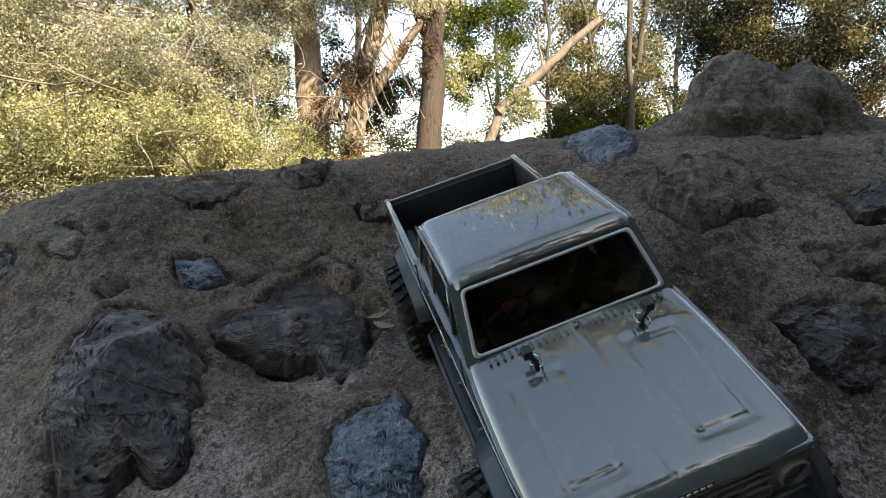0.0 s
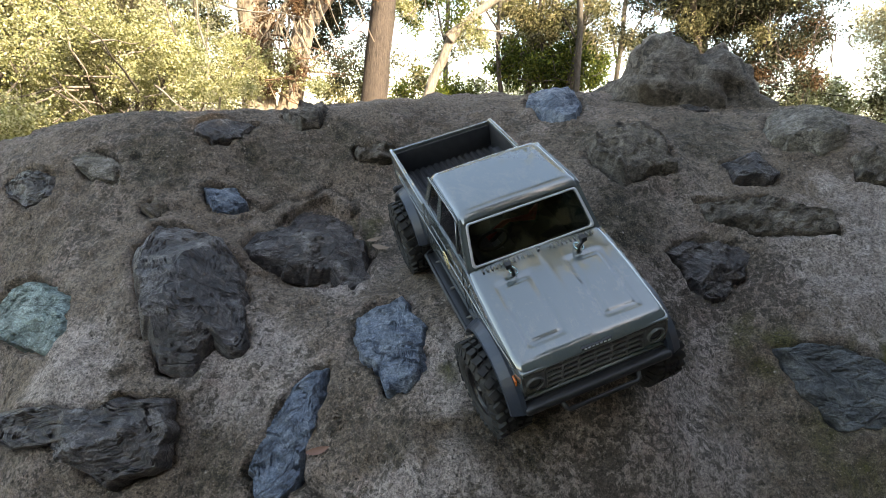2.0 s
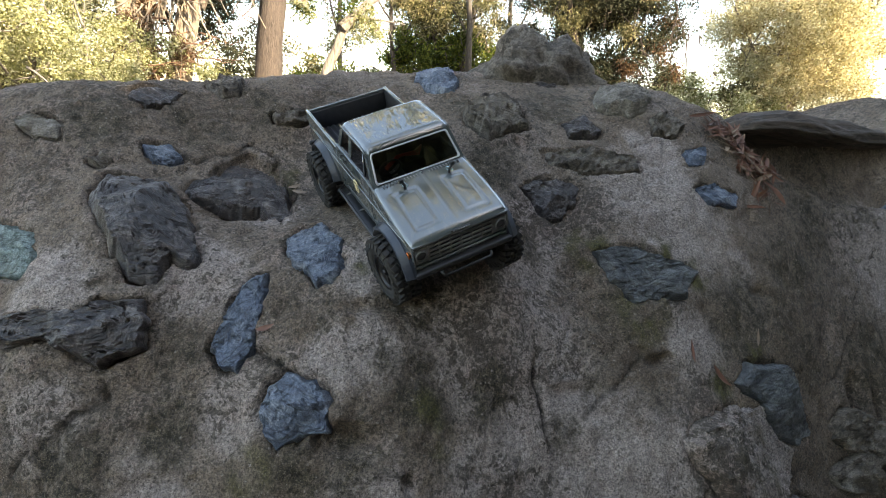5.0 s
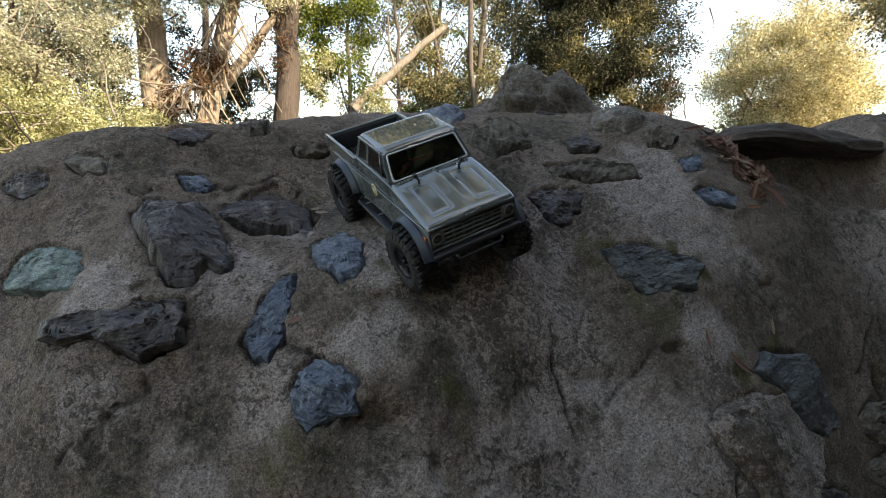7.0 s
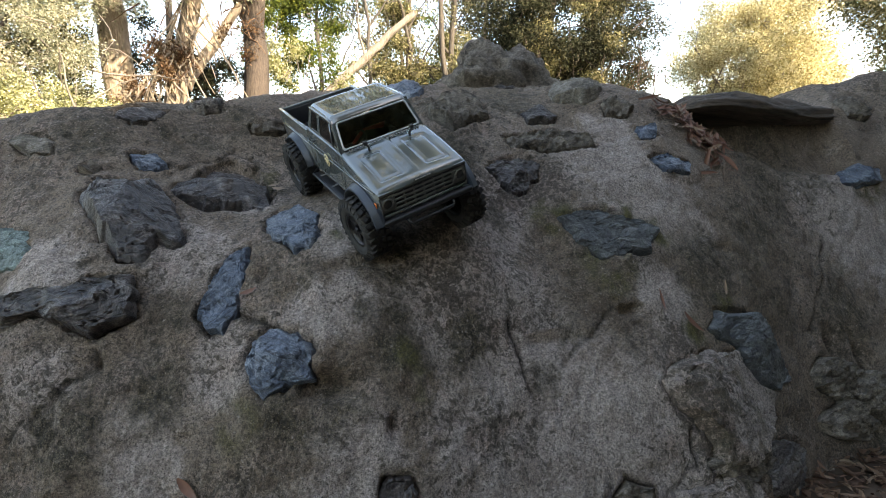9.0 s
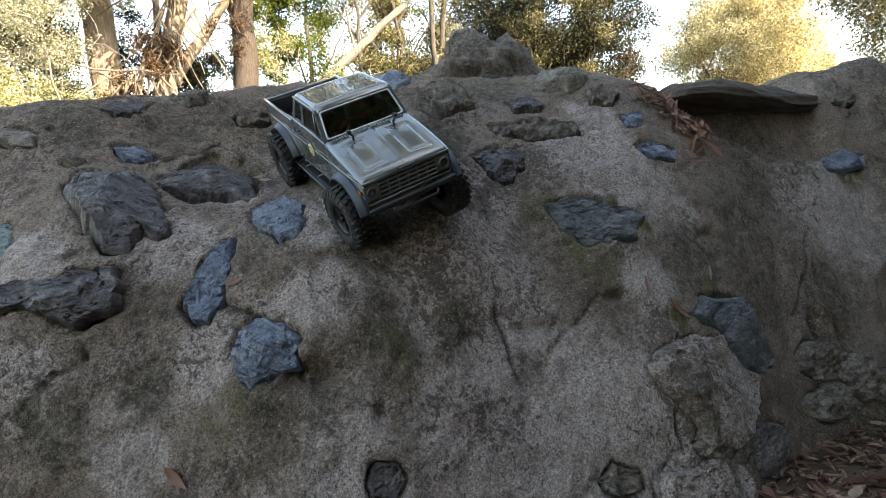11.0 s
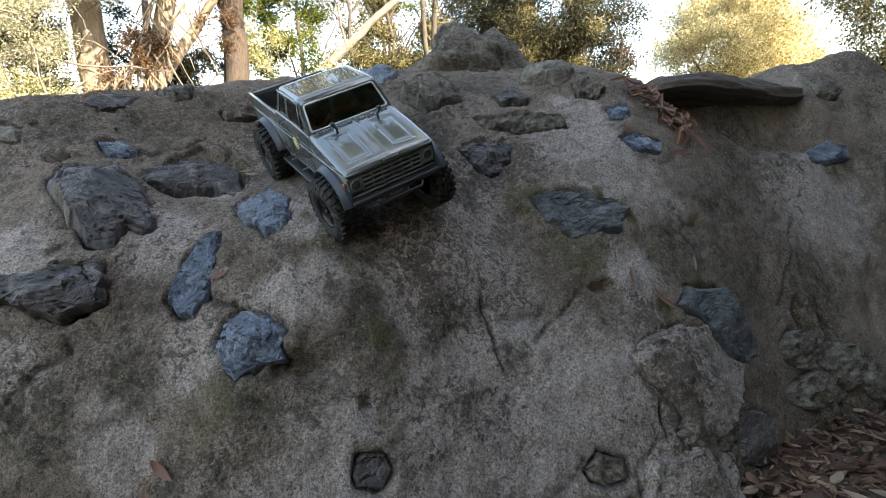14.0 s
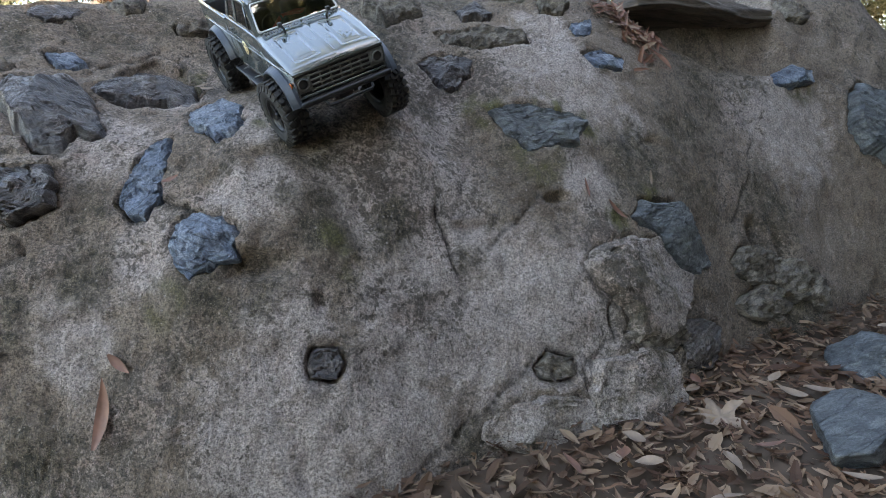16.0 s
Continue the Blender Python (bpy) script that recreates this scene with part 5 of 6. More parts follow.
# shaggy tree with hanging bark and bare shoots
shaggy = tree((-2.05, 9.2, 0), [((0, 0, 0), (-0.1, 0, 5.2), 0.30, 0.16), ((0.35, -0.05, 0.6), (1.3, 0, 5.0), 0.20, 0.09), ((0.75, 0, 2.3), (2.1, 0.2, 4.2), 0.11, 0.05)],
     [((-0.2 + 0.05 * k, -0.28, 1.9 + 0.05 * k), (-0.1 + 0.045 * k + 0.5 * math.sin(k * 2.3), -0.45, 1.2 + 0.05 * k + 0.6 * math.cos(k * 1.7)), 0.022, 0.005) for k in range(30)]
     + [((0.3 + 0.03 * k, -0.25, 2.2 + 0.07 * k), (0.3 + 0.03 * k + 0.5 * math.sin(k * 1.9), -0.4, 1.2 + 0.07 * k), 0.018, 0.005) for k in range(26)],
     [([(-0.2, -0.6, 3.8, 0.9, 0.3, 0.75), (0.9, -0.6, 4.0, 0.8, 0.3, 0.7), (0.6, 0.2, 4.4, 1.1, 0.4, 0.6), (-1.0, 0.1, 3.0, 0.45, 0.3, 0.6), (1.7, 0, 4.3, 0.7, 0.5, 0.6)], pale_leaf, 60000), ([(1.2, 0.7, 2.2, 0.7, 0.4, 0.8), (-0.75, 0.3, 2.2, 0.4, 0.4, 1.0), (0.4, 0.7, 2.6, 0.7, 0.3, 1.0)], dark_leaf, 26000),
      ([(0.5, -0.3, 2.6, 0.4, 0.2, 0.7), (1.6, 0.1, 3.2, 0.4, 0.25, 0.5), (0.1, -0.35, 1.6, 0.7, 0.2, 0.4)], rust_leaf, 9000), ([(0.2, -0.45, 1.5, 0.8, 0.2, 0.4)], yellow_leaf, 6000)],
     "shaggy leaning tree with peeling sunlit bark and hanging shoots", bark_pale, 14, 0.042, 60, "tree", 420, bark_red)
# straight trunk at the crest, forking high up
tree((-0.27, 9.4, 0), [((0, 0, 0), (0.2, 0.05, 6.2), 0.235, 0.14), ((0.12, 0.08, 3.25), (-0.75, 0, 5.0), 0.12, 0.08)], [],
     [([(-0.5, 0.3, 5.6, 1.1, 0.7, 0.6), (0.6, 0.3, 6.2, 1.1, 0.7, 0.6)], green_leaf, 9000)], "straight brown trunk rising behind the boulder's crest", bark_brown, 15, 0.055, 8)
# tall crowns high over the crest, mirrored in the truck's roof
for k, (x, y, h, w) in enumerate(((-1.9, 11.4, 8.8, 2.3), (4.3, 12.6, 9.6, 2.4))):
    tree((x, y, 0), [((0, 0, 0), (0.2, 0, h), 0.08, 0.04)], [((0.1, 0, h - 3), (w * 0.6, -0.5, h - 0.5), 0.06, 0.02), ((0.1, 0, h - 2.6), (-w * 0.6, -0.4, h), 0.06, 0.02)],
         [([(0, -0.4, h, w, 1.2, 1.0), (0.4 * w, -0.6, h + 1.3, w * 0.8, 1.1, 0.9), (-0.5 * w, -0.3, h + 0.7, w * 0.6, 1.0, 0.9)], olive_leaf, 16000)],
         "tall slender tree with a high olive crown", bark_dark, 30 + k, 0.10, 10)
# bright green tree with a pale leaning stem
tree((0.3, 10.5, 0), [((0, 0, 0), (0.75, 0, 2.4), 0.11, 0.085), ((0.75, 0, 2.36), (2.6, -0.05, 4.05), 0.085, 0.06)], [((1.0, 0, 2.6), (1.9, 0, 2.5), 0.03, 0.01), ((1.6, 0, 3.1), (1.5, 0, 4.3), 0.03, 0.01)],
     [([(-0.1, 0.2, 3.5, 0.6, 0.5, 1.1), (0.5, 0.4, 4.4, 1.0, 0.5, 0.7), (0.75, -0.1, 2.9, 0.4, 0.4, 0.5)], green_leaf, 26000), ([(0.1, -0.2, 3.0, 0.35, 0.3, 0.5), (1.25, 0, 2.3, 0.4, 0.4, 0.4)], yellow_leaf, 5000)],
     "bright green tree with a pale leaning stem", bark_grey, 16, 0.055, 20)
# thin pale-leaved trees far behind the stems
for k, (x, y) in enumerate(((1.6, 16.5), (4.2, 17.0), (6.6, 16.2))):
    tree((x, y, 0), [((0, 0, 0), (0.2, 0, 7.5), 0.09, 0.04)], [((0.1, 0, 3.0), (1.0, 0, 5.2), 0.04, 0.015), ((0.1, 0, 2.8), (-0.9, 0, 5.0), 0.04, 0.015)],
         [([(0, 0, 4.2, 1.5, 0.8, 1.6), (0.3, 0, 6.2, 1.5, 0.8, 1.0), (-0.3, 0, 2.4, 1.3, 0.7, 0.9)], (olive_leaf, green_leaf, olive_leaf)[k], 11000)],
         "slender sparse tree standing far behind", bark_dark, 50 + k, 0.08, 30)
# low bushes far behind the stems
for k, (x, y) in enumerate(((-0.6, 12.5), (1.2, 13.8), (2.9, 14.6), (4.7, 15.2), (6.7, 14.0))):
    tree((x, y, 0), [((0, 0, 0), (0.1, 0, 1.4), 0.04, 0.02)], [((0, 0, 0.4), (0.6, 0, 1.6), 0.02, 0.008)],
         [([(0, 0, 1.0, 1.1, 0.6, 0.9), (0.5, 0.1, 1.6, 0.8, 0.5, 0.6), (-0.5, 0.1, 1.4, 0.8, 0.5, 0.6)], (olive_leaf, green_leaf, yellow_leaf)[k % 3], 9000)],
         "low leafy bush standing far behind the stems", bark_brown, 70 + k, 0.075, 14, "shrub")
# thin dark stems against the sky
for k, (x, y, lean, r) in enumerate(((2.75, 13.0, -0.5, 0.06), (3.3, 13.4, 0.25, 0.075), (4.1, 13.0, 0.55, 0.10), (4.0, 13.2, -0.9, 0.065), (4.6, 13.5, 0.1, 0.06))):
    tree((x, y, 0), [((0, 0, 0), (lean, 0.1, 6.6), r, r * 0.5)],
         [((lean * h / 6.6, 0, h), (lean * h / 6.6 + dx, 0.1, h + 1.0), 0.034, 0.008) for h, dx in ((2.3, 0.6), (2.8, -0.7), (3.3, 0.65), (3.9, -0.5), (4.4, 0.6))],
         [([(lean * 0.6, 0.2, 3.6, 0.9, 0.4, 1.1), (lean, 0.2, 5.4, 1.0, 0.4, 0.9)], olive_leaf, 6500), ([(0.1, 0, 2.3, 0.6, 0.4, 0.55)], green_leaf, 3400)],
         "thin dark stem with sparse leaves against the sky", bark_dark, 17 + k, 0.075, 30)
# dark green tree, rusty at its skirt
tree((5.4, 9.0, 0), [((0, 0, 0), (-0.3, 0.1, 4.6), 0.13, 0.08), ((0.1, -0.3, 0), (-0.7, -0.4, 3.2), 0.09, 0.05)], [((0, 0, 1.2), (0.9, -0.5, 3.2), 0.06, 0.02), ((0, 0, 1.4), (-0.9, 0.4, 3.6), 0.06, 0.02)],
     [([(0, 0, 3.6, 1.1, 1.0, 1.2), (-0.95, 0.55, 4.2, 0.9, 0.9, 1.1), (0.75, -0.45, 3.0, 0.75, 0.7, 1.1), (0.4, -0.2, 4.9, 1.1, 0.9, 0.9), (-0.8, 0.5, 2.8, 0.7, 0.6, 0.8), (1.05, -0.6, 3.9, 0.6, 0.5, 1.0), (0.2, -0.2, 2.2, 0.9, 0.6, 0.6), (0.95, -0.5, 5.1, 0.8, 0.7, 0.9), (0.0, 0.1, 1.5, 1.2, 0.7, 0.7), (0.9, -0.5, 1.6, 0.6, 0.5, 0.7)], dark_leaf, 220000),
      ([(1.2, -0.75, 2.4, 0.4, 0.4, 0.7), (0.8, -0.6, 1.9, 0.5, 0.4, 0.4)], rust_leaf, 4000), ([(-0.6, -0.3, 2.9, 0.5, 0.3, 0.6), (0.4, -0.7, 3.3, 0.7, 0.3, 0.9)], olive_leaf, 12000)],
     "dense dark green tree with a rusty-leaved skirt", bark_brown, 22, 0.045, 60, "tree", 420)
tree((8.2, 10.0, 0), [((0, 0, 0), (0.2, 0, 1.2), 0.05, 0.03)], [], [([(0.1, 0, 1.3, 0.8, 0.6, 0.9)], yellow_leaf, 9000)], "yellow-green shrub in the gap between trees", bark_brown, 23, 0.07, 12, "shrub")
# low sunlit shrubs under the gap of sky
for k, (x, y) in enumerate(((6.0, 10.2), (7.6, 9.4), (8.9, 8.6))):
    tree((x, y, 0), [((0, 0, 0), (0.1, 0, 1.3), 0.04, 0.02)], [((0, 0, 0.4), (0.6, 0, 1.4), 0.02, 0.008)],
         [([(0, 0, 0.9, 1.0, 0.7, 0.8), (0.6, 0.2, 1.2, 0.7, 0.6, 0.6), (-0.6, 0.1, 1.1, 0.7, 0.6, 0.6)], yellow_leaf, 16000)],
         "low yellow-green sunlit shrub under open sky", bark_brown, 35 + k, 0.055, 12, "shrub")
# golden tree in full sun
tree((10.4, 9.3, 0), [((0, 0, 0), (0.1, 0, 4.2), 0.14, 0.07)], [((0, 0, 1.0), (1.4, 0, 3.0), 0.06, 0.02), ((0, 0, 1.3), (-1.4, 0, 3.2), 0.06, 0.02)],
     [([(0, 0, 3.2, 1.6, 1.4, 1.3), (-0.95, -0.3, 2.7, 0.9, 0.9, 1.1), (1.3, 0, 2.6, 1.2, 1.0, 1.3), (0.3, -0.5, 4.3, 1.2, 1.0, 0.8), (0, -0.6, 1.8, 1.4, 0.8, 0.9)], gold_leaf, 140000), ([(-0.9, 0.3, 1.6, 1.0, 0.6, 0.6)], olive_leaf, 7000)],
     "golden yellow tree in full sun", bark_grey, 24, 0.055, 60, "tree", 800)
tree((10.2, 5.4, 0), [((0, 0, 0), (0.1, 0, 4.4), 0.13, 0.07)], [((0, 0, 1.0), (1.2, 0, 3.0), 0.06, 0.02)],
     [([(0, 0, 3.0, 1.4, 1.4, 1.6), (-0.6, 0.6, 3.8, 1.2, 1.2, 1.0), (0.5, -0.5, 1.8, 1.2, 1.0, 1.0)], olive_leaf, 60000)],
     "olive green tree beyond the rock wall", bark_dark, 25, 0.055, 24)
# a few far trees behind the shrubs
for k, w in enumerate((-48, -40, -31, -22)):
    d = 13 + 1.5 * math.sin(k * 2.7)
    tree((d * math.sin(radians(w)), d * math.cos(radians(w)), 0), [((0, 0, 0), (0.1, 0, 5.0), 0.18, 0.1)], [],
         [([(0, 0, 3.6, 2.0, 1.4, 2.2), (1.0, 0, 2.2, 1.6, 1.2, 1.5)], (olive_leaf, yellow_leaf)[k % 2], 13000)],
         "tall sunlit tree standing behind the shrubs", bark_brown, 40 + k, 0.085, 8)
# unseen tall thick shrubs added behind the camera to keep the low sun off the boulder
side = Vector((math.cos(SUN_AZ), -math.sin(SUN_AZ), 0))
for k in range(8):
    p = Vector((toward.x, toward.y, 0)).normalized() * (5.4 + 0.5 * (k % 2)) + side * (1.9 * (k - 3))
    tree((p.x + 0.3, p.y + 0.4, 0), [((0, 0, 0), (0.1, 0, 4.0), 0.12, 0.06)], [],
         [([(0, 0, 1.4, 1.4, 1.0, 1.4), (0.1, 0, 3.2, 1.4, 1.0, 1.5), (0, 0, 4.6, 1.2, 0.9, 0.9)], olive_leaf, 6500)],
         "tall dense evergreen shrub, unseen, added to block light", bark_dark, 60 + k, 0.40, 0, "shrub")
# unseen thicket added on the shaded hand to darken that flank
for k, (x, y) in enumerate(((4.0, -2.6), (4.2, -1.2))):
    tree((x, y, 0), [((0, 0, 0), (0.1, 0, 4.0), 0.12, 0.06)], [],
         [([(0, 0, 1.6, 1.2, 1.2, 1.6), (0.1, 0, 3.4, 1.3, 1.2, 1.5), (0, 0, 4.9, 1.1, 1.0, 0.9)], dark_leaf, 4500)],
         "tall dense evergreen shrub, unseen, added to block light", bark_dark, 80 + k, 0.36, 0, "shrub")
# tall tree beside the boulder whose boughs hang over it, mirrored in the truck's paint
tree((4.5, 1.0, 0), [((0, 0, 0), (-0.3, 0.1, 6.0), 0.2, 0.12)], [((-0.2, 0, 4.2), (-4.2, 4.0, 6.0), 0.09, 0.02), ((-0.2, 0, 4.6), (-4.4, 0.2, 6.6), 0.09, 0.02), ((-3.0, 2.8, 5.5), (-5.6, 4.6, 6.6), 0.04, 0.01)],
     [([(-4.3, 4.1, 6.1, 1.3, 0.9, 0.45), (-5.3, 4.6, 6.6, 1.0, 0.8, 0.45), (-3.2, 3.8, 5.9, 0.9, 0.8, 0.4), (-4.4, 0.5, 6.9, 1.4, 1.0, 0.4), (-3.2, 0.3, 6.5, 0.8, 0.6, 0.4)], pale_leaf, 17000)],
     "tall tree beside the boulder with boughs hanging over it", bark_brown, 91, 0.10, 24)
# a leafy bough reaching over the clearing from behind
tree((-2.6, -3.4, 0), [((0, 0, 0), (0.3, 0.2, 4.6), 0.2, 0.12)], [((0.2, 0.1, 3.6), (2.2, 1.6, 4.8), 0.08, 0.02), ((0.2, 0.1, 4.0), (3.4, 0.6, 5.4), 0.08, 0.02)],
     [([(2.2, 1.4, 4.8, 1.1, 0.9, 0.45), (3.4, 0.8, 5.3, 1.2, 0.9, 0.5), (0.9, 0.6, 5.2, 1.0, 0.9, 0.5)], olive_leaf, 4200)],
     "tree behind the clearing with a leafy overhanging bough", bark_brown, 90, 0.10, 16)

# ---------------------------------------------------------------- loose stones, log, leaves, fence
def loose_stone(x, y, z, a, b, c, kind, seed, turn, label, planes=11):
    ob = part("stone", stone_mesh(a, b, c, kind, seed, planes), STONES[kind][0], smooth=(kind != "dark"))
    ob.matrix_world = pose(x, y, z, 0, 0, turn)
    return tagged(ob, label, "stone")


crest = loose_stone(0.605, 1.11, 0.955, 0.235, 0.18, 0.225, "rough", 101, 12, "big rough brown rock standing on the boulder's crest", 12)
for v in crest.data.vertices:
    k = 1.08 - 0.42 * max(0.0, v.co.z / 0.225)
    v.co.x, v.co.y = v.co.x * k, v.co.y * k
    lump = 0.09 * noise.fractal(v.co * 9, 0.8, 2.0, 4) + 0.10 * abs(noise.fractal(v.co * Vector((14, 14, 26)), 0.8, 2.0, 3))
    v.co *= 1 + lump - 0.05
loose_stone(0.595, 0.965, 0.945, 0.05, 0.045, 0.036, "dark", 102, 30, "small dark stone at the foot of the crest rock")
loose_stone(0.93, -0.09, 0.03, 0.115, 0.075, 0.055, "slate", 103, 15, "smooth grey stone lying in the leaf litter", 14)
loose_stone(1.27, 0.085, 0.03, 0.10, 0.08, 0.055, "slate", 104, -20, "mossy grey stone lying in the leaf litter", 14)


def wood_material(name, dark, light, along=(0.12, 1.0, 1.0), scale=60.0):
    m, n, l, bsdf = material(name)
    nt = m.node_tree
    mp = node(nt, "ShaderNodeMapping", Scale=along)
    l.new(own_place(nt), mp.inputs[0])
    f = noise_of(nt, scale, 6.0, 0.65, 0.7, mp.outputs[0])
    l.new(ramp(nt, f, [(0.3, dark), (0.7, light)]), bsdf.inputs["Base Color"])
    bsdf.inputs["Roughness"].default_value = 0.85
    bump_of(nt, bsdf, f, 0.8, 0.006)
    return m


log_wood = wood_material("weathered_log_wood", (0.016, 0.012, 0.009), (0.12, 0.092, 0.072))
fence_wood = wood_material("brown_fence_wood", (0.14, 0.075, 0.04), (0.30, 0.18, 0.11))
post_wood = plain("grey_post", (0.11, 0.095, 0.085), 0.9, 0, 0.4, 14.0, 0.006)


def fallen_log():
    rng = np.random.default_rng(5)
    n, sides = 60, 40
    rows = []
    for i in range(n):
        u = i / (n - 1)
        x = 0.72 * u
        end = min(1.0, (u / 0.14)) ** 0.6 * min(1.0, ((1 - u) / 0.04)) ** 0.4
        wide = 0.62 * (0.055 + 0.065 * math.sin(math.pi * min(1, u * 1.15 + 0.05)) + 0.02 * u) * end + 0.004
        thick = 0.8 * (0.030 + 0.022 * math.sin(math.pi * u) + 0.014 * u) * end + 0.003
        lift = 0.018 * math.sin(math.pi * u) + 0.01 * math.sin(7 * u)
        ring = []
        for k in range(sides):
            w = 2 * math.pi * k / sides
            cy, cz = math.cos(w), math.sin(w)
            groove = 0.10 * math.sin(11 * w + 3 * math.sin(6 * u)) + 0.22 * noise.fractal((u * 6, cy * 1.5, cz * 3 + 3), 0.8, 2.0, 4)
            hollow = -0.55 if (cz < -0.1 and cy < 0.2) else 0.0
            ring.append((x, cy * wide * (1 + 0.5 * groove), lift + cz * thick * (1 + groove + hollow)))
        rows.append(ring)
    me = grid_mesh("log", np.array(rows), wrap=True)
    bm = bmesh.new()
    bm.from_mesh(me)
    bpy.data.meshes.remove(me)
    bmesh.ops.holes_fill(bm, edges=[e for e in bm.edges if e.is_boundary])
    bmesh.ops.recalc_face_normals(bm, faces=bm.faces[:])
    ob = part("log", bm, log_wood)
    ob.matrix_world = pose(0.955, 0.745, 0.866, -4, 0.5, 5)
    return tagged(ob, "flat weathered grey-brown log lying along the boulder's rim", "log")


fallen_log()

dry_leaf = leaf_material("dry_brown_leaves", (0.06, 0.032, 0.022), (0.15, 0.085, 0.055), (0.30, 0.205, 0.14), 0.1)
red_leaf = plain("red_brown_leaf", (0.17, 0.078, 0.05), 0.6, 0, 0.3, 40.0)
tan_leaf = plain("tan_leaf", (0.24, 0.168, 0.118), 0.65, 0, 0.25, 40.0)


def blade(ln, wd, curl, bend, n=8):
    """One long dry leaf as a grid of places, curled along and across."""
    rows = []
    for i in range(n + 1):
        u = i / n
        half = wd * 0.5 * math.sin(math.pi * min(0.98, 0.06 + 0.92 * u) ** 0.9)
        x, z = ln * (u - 0.5), curl * ln * (u - 0.5) ** 2
        rows.append([(x, half * v + bend * ln * (u - 0.5) ** 2, z + 0.35 * half * abs(v) ** 1.5) for v in (-1, -0.5, 0, 0.5, 1)])
    return np.array(rows)


def leaf_thing(place, up, turn, ln, wd, mat, label, curl=0.35, bend=0.15):
    me = grid_mesh("leaf", blade(ln, wd, curl, bend))
    ob = part("fallen_leaf", me, mat)
    n = Vector(up).normalized()
    e1 = (Vector((1, 0, 0)) - n * n.x).normalized()
    w = radians(turn)
    da = e1 * math.cos(w) + n.cross(e1) * math.sin(w)
    m = Matrix((da, n.cross(da), n)).transposed().to_4x4()
    m.translation = Vector(place) + n * 0.004
    ob.matrix_world = m
    return tagged(ob, label, "leaf", "fallen leaves")


for x, y, turn, ln, wd, mat in ((-0.272, 0.245, 78, 0.105, 0.02, red_leaf), (-0.245, 0.268, -50, 0.045, 0.014, red_leaf), (0.728, 0.342, -48, 0.06, 0.013, red_leaf), (1.25, 0.385, 15, 0.08, 0.014, red_leaf),
                                (1.30, 0.392, 60, 0.05, 0.035, tan_leaf), (-0.08, 0.735, -25, 0.035, 0.012, tan_leaf), (-0.145, 0.392, 10, 0.03, 0.009, red_leaf), (1.22, 0.40, 80, 0.04, 0.016, tan_leaf), (1.33, 0.375, -20, 0.05, 0.02, tan_leaf), (1.28, 0.36, 40, 0.06, 0.015, red_leaf), (1.36, 0.37, 95, 0.045, 0.02, red_leaf), (1.19, 0.37, 5, 0.035, 0.012, tan_leaf),
                                (0.66, 0.355, 85, 0.045, 0.008, red_leaf), (-0.09, 0.76, 20, 0.03, 0.01, tan_leaf), (0.80, 0.30, 20, 0.03, 0.012, tan_leaf), (0.86, 0.392, 70, 0.04, 0.010, tan_leaf)):
    leaf_thing((x, y, on_boulder(x, y)), facing(x, y)[0], turn, ln, wd, mat, "curled dry brown leaf lying on the boulder")

# a drift of dry leaves below the log's end
rng = np.random.default_rng(77)
for k in range(160):
    u = rng.random()
    x, y = 0.945 + 0.10 * u + rng.normal() * 0.024, 0.695 - 0.085 * u + rng.normal() * 0.022
    n = facing(x, y)[0] + Vector(rng.normal(size=3)) * 0.35
    leaf_thing((x, y, on_boulder(x, y) + 0.004 + 0.012 * rng.random()), n, rng.uniform(0, 360), rng.uniform(0.03, 0.075), rng.uniform(0.006, 0.014), tan_leaf if k % 4 == 0 else red_leaf, "dry brown leaf in a drift below the log", rng.uniform(-0.3, 0.6), rng.uniform(-0.2, 0.2))


def palmate_leaf():
    """A broad five-lobed dry leaf with a stalk."""
    bm = bmesh.new()
    c = bm.verts.new((0, 0, 0.006))
    ring = []
    for k in range(72):
        w = 2 * math.pi * k / 72
        lobes = max(math.exp(-((w - a + math.pi) % (2 * math.pi) - math.pi) ** 2 / (2 * s * s)) * r for a, s, r in ((1.57, 0.22, 1.0), (0.55, 0.22, 0.9), (2.6, 0.22, 0.9), (-0.45, 0.25, 0.62), (3.6, 0.25, 0.62)))
        r = 0.062 * (0.34 + 0.72 * lobes + 0.05 * math.sin(17 * w))
        inner = bm.verts.new((0.5 * r * math.cos(w), 0.5 * r * math.sin(w), 0.004 + 0.003 * math.sin(5 * w)))
        ring.append((inner, bm.verts.new((r * math.cos(w), r * math.sin(w), 0.004 + 0.014 * math.sin(2 * w + 0.6) * (r / 0.06) + 0.004 * math.sin(9 * w)))))
    for k in range(72):
        (a, b), (d, e) = ring[k], ring[(k + 1) % 72]
        bm.faces.new((c, a, d))
        bm.faces.new((a, b, e, d))
    ob = part("palmate_leaf", bm, tan_leaf)
    part("stalk", tube([(0, -0.005, 0.005), (0.004, -0.03, 0.004), (0.0, -0.06, 0.008)], 0.0011, 6), red_leaf, ob)
    ob.matrix_world = pose(0.765, 0.062, 0.018, 8, -6, -25)
    return tagged(ob, "broad five-lobed tan leaf lying on the leaf litter", "leaf", "fallen leaves")


palmate_leaf()


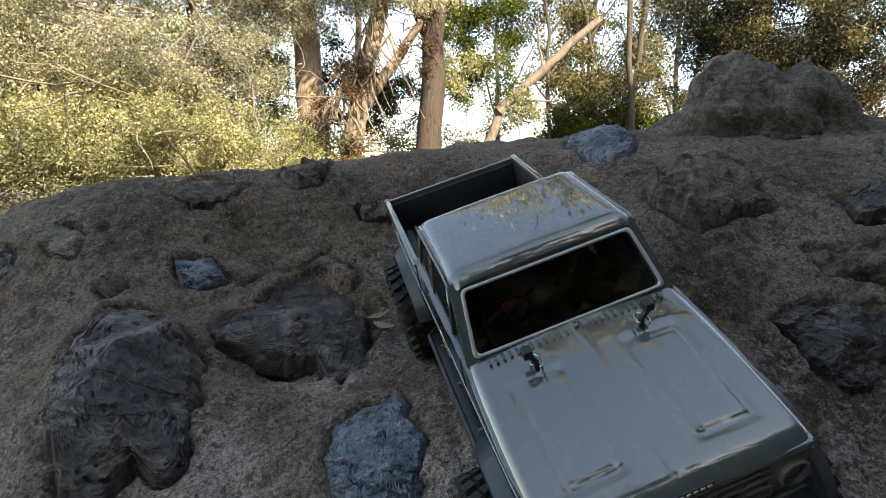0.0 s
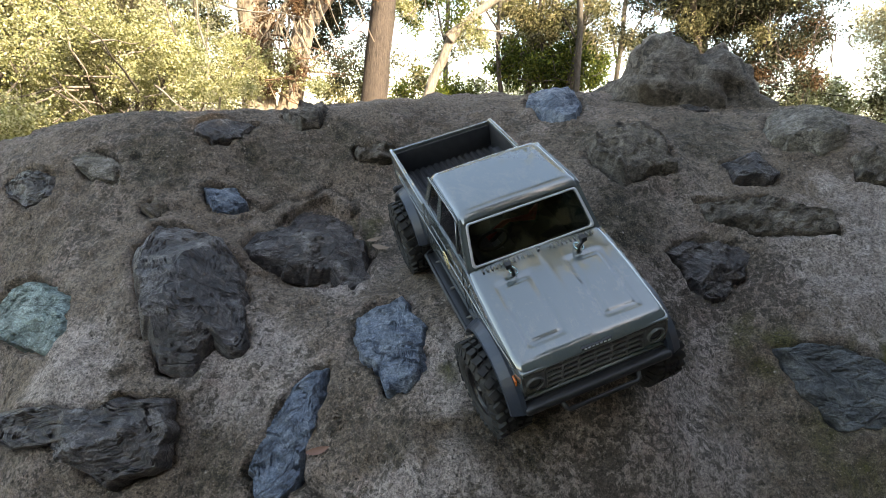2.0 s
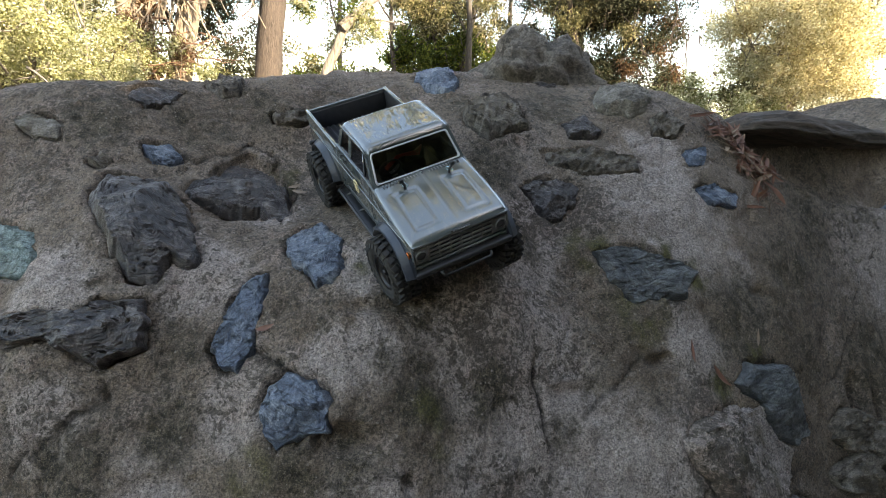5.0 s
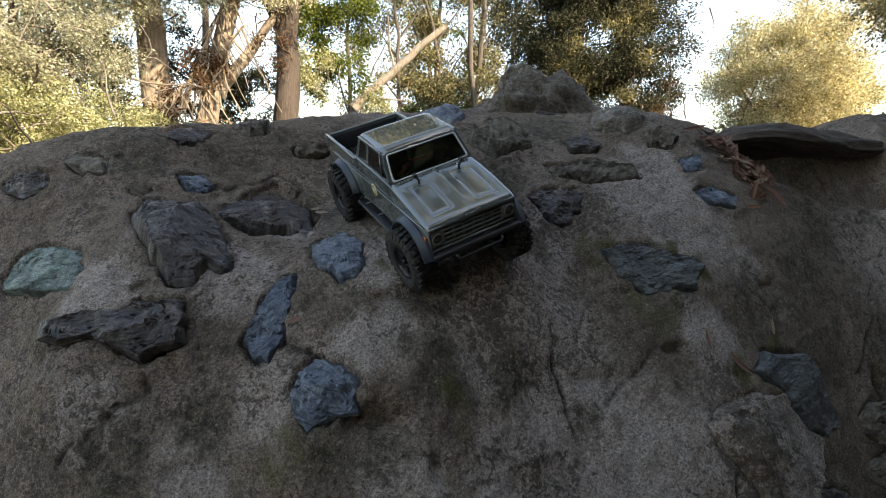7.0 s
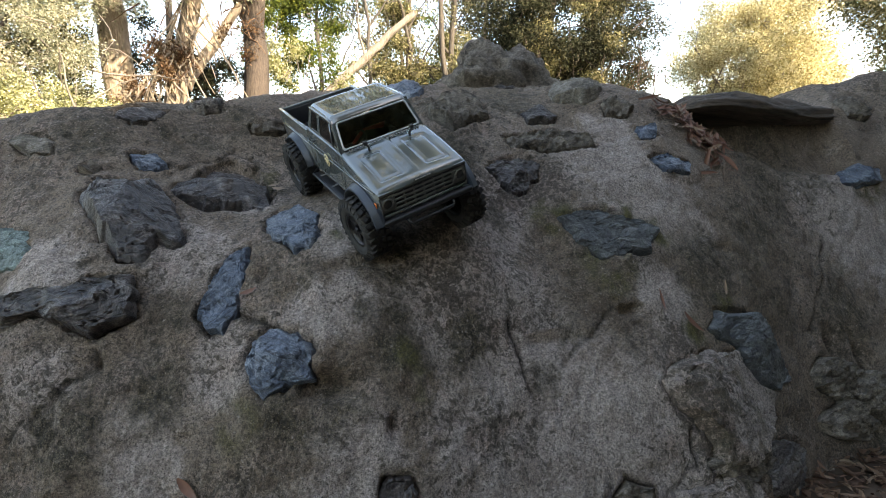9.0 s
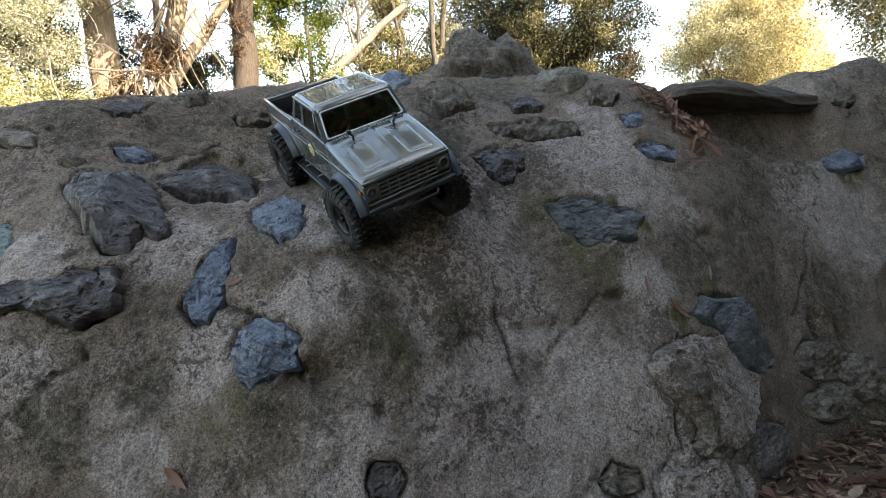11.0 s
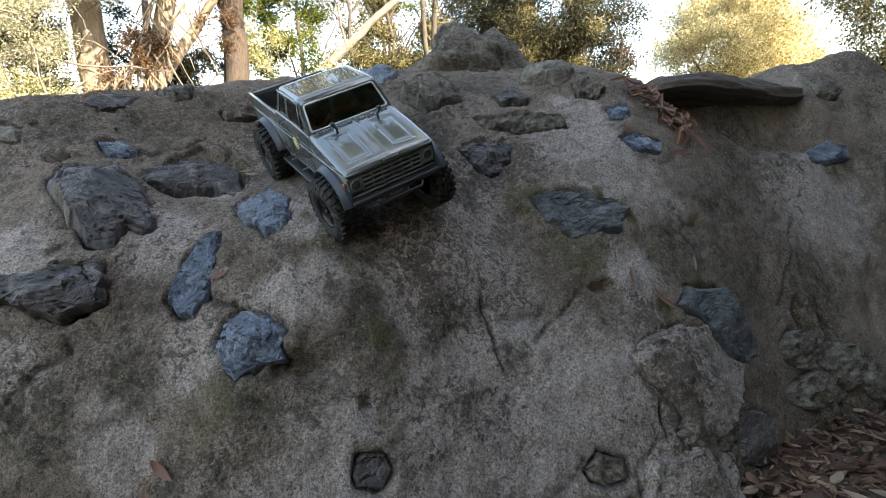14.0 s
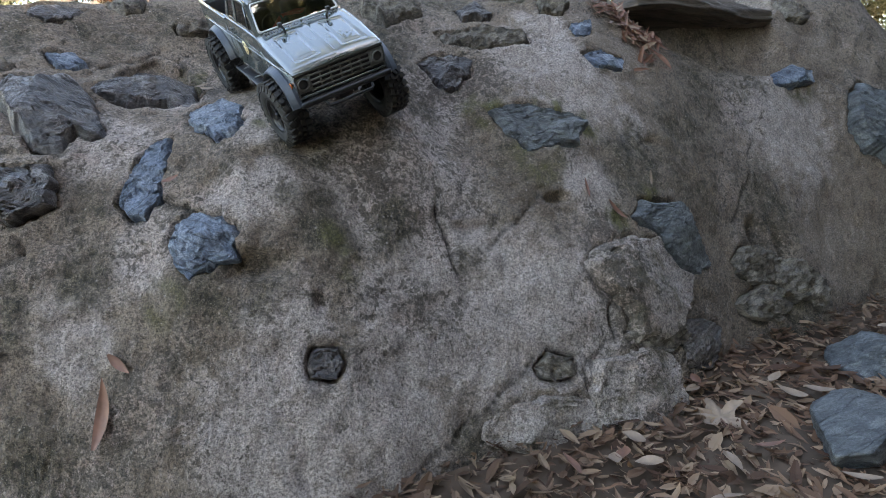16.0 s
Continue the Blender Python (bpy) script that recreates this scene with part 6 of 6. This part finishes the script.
def litter(count, seed):
    """Dry leaves and bark chips strewn over the earth at the boulder's foot."""
    rng = np.random.default_rng(seed)
    verts, faces, made = [], [], 0
    while made < count:
        x, y = rng.uniform(-0.4, 2.3), rng.uniform(-0.8, 0.55)
        if float(form(x, y)) > 0.03 or rng.random() < ((x - 0.95) / 1.5) ** 2 + ((y + 0.15) / 0.75) ** 2 - 0.25:
            continue
        heap = max(0.0, 1 - abs(float(form(x, y))) * 4) * 0.02
        ln = rng.choice([0.016, 0.03, 0.042, 0.06], p=[0.5, 0.32, 0.13, 0.05]) * rng.uniform(0.7, 1.3)
        wd = ln * rng.uniform(0.16, 0.45)
        g = blade(ln, wd, rng.uniform(-0.5, 0.8), rng.uniform(-0.3, 0.3), 3)[:, ::2]
        m = pose(x, y, 0.006 + heap * rng.random() + 0.014 * rng.random(), rng.normal() * 16, rng.normal() * 16, rng.uniform(0, 360))
        q = np.concatenate([g.reshape(-1, 3), np.ones((g.shape[0] * 3, 1))], 1) @ np.array(m).T
        a = np.arange(12).reshape(4, 3) + len(verts)
        faces += np.stack([a[:-1, :-1], a[:-1, 1:], a[1:, 1:], a[1:, :-1]], -1).reshape(-1, 4).tolist()
        verts += q[:, :3].tolist()
        made += 1
    me = bpy.data.meshes.new("leaf_litter")
    me.from_pydata(verts, [], faces)
    return tagged(part("leaf_litter", me, dry_leaf, smooth=False), "dry brown leaves and bark chips strewn over the earth", "leaf litter", kind="stuff")


litter(13000, 9)

# larger single leaves on top of the litter
for k in range(34):
    x, y = 0.35 + 1.25 * rng.random(), -0.28 + 0.5 * rng.random()
    if float(form(x, y)) > 0.0:
        continue
    leaf_thing((x, y, 0.026), (rng.normal() * 0.2, rng.normal() * 0.2, 1), rng.uniform(0, 360), rng.uniform(0.035, 0.06), rng.uniform(0.018, 0.032), (tan_leaf, red_leaf, tan_leaf)[k % 3], "single dry leaf on top of the leaf litter", rng.uniform(0, 0.6), rng.uniform(-0.2, 0.2))


def fence():
    f = new("fence")
    part("post", slab(-0.06, 0.06, -0.06, 0.06, 0, 0.985, 0.015), post_wood, f, "weathered grey fence post")
    part("rail", slab(-1.4, 0.11, -0.05, 0.05, 0.985, 1.06, 0.012), fence_wood, f, "brown wooden top rail")
    f.matrix_world = pose(-1.68, 1.9, 0, 0, 0, -12)
    return tagged(f, "brown wooden rail on a grey post beside the boulder", "fence")


fence()
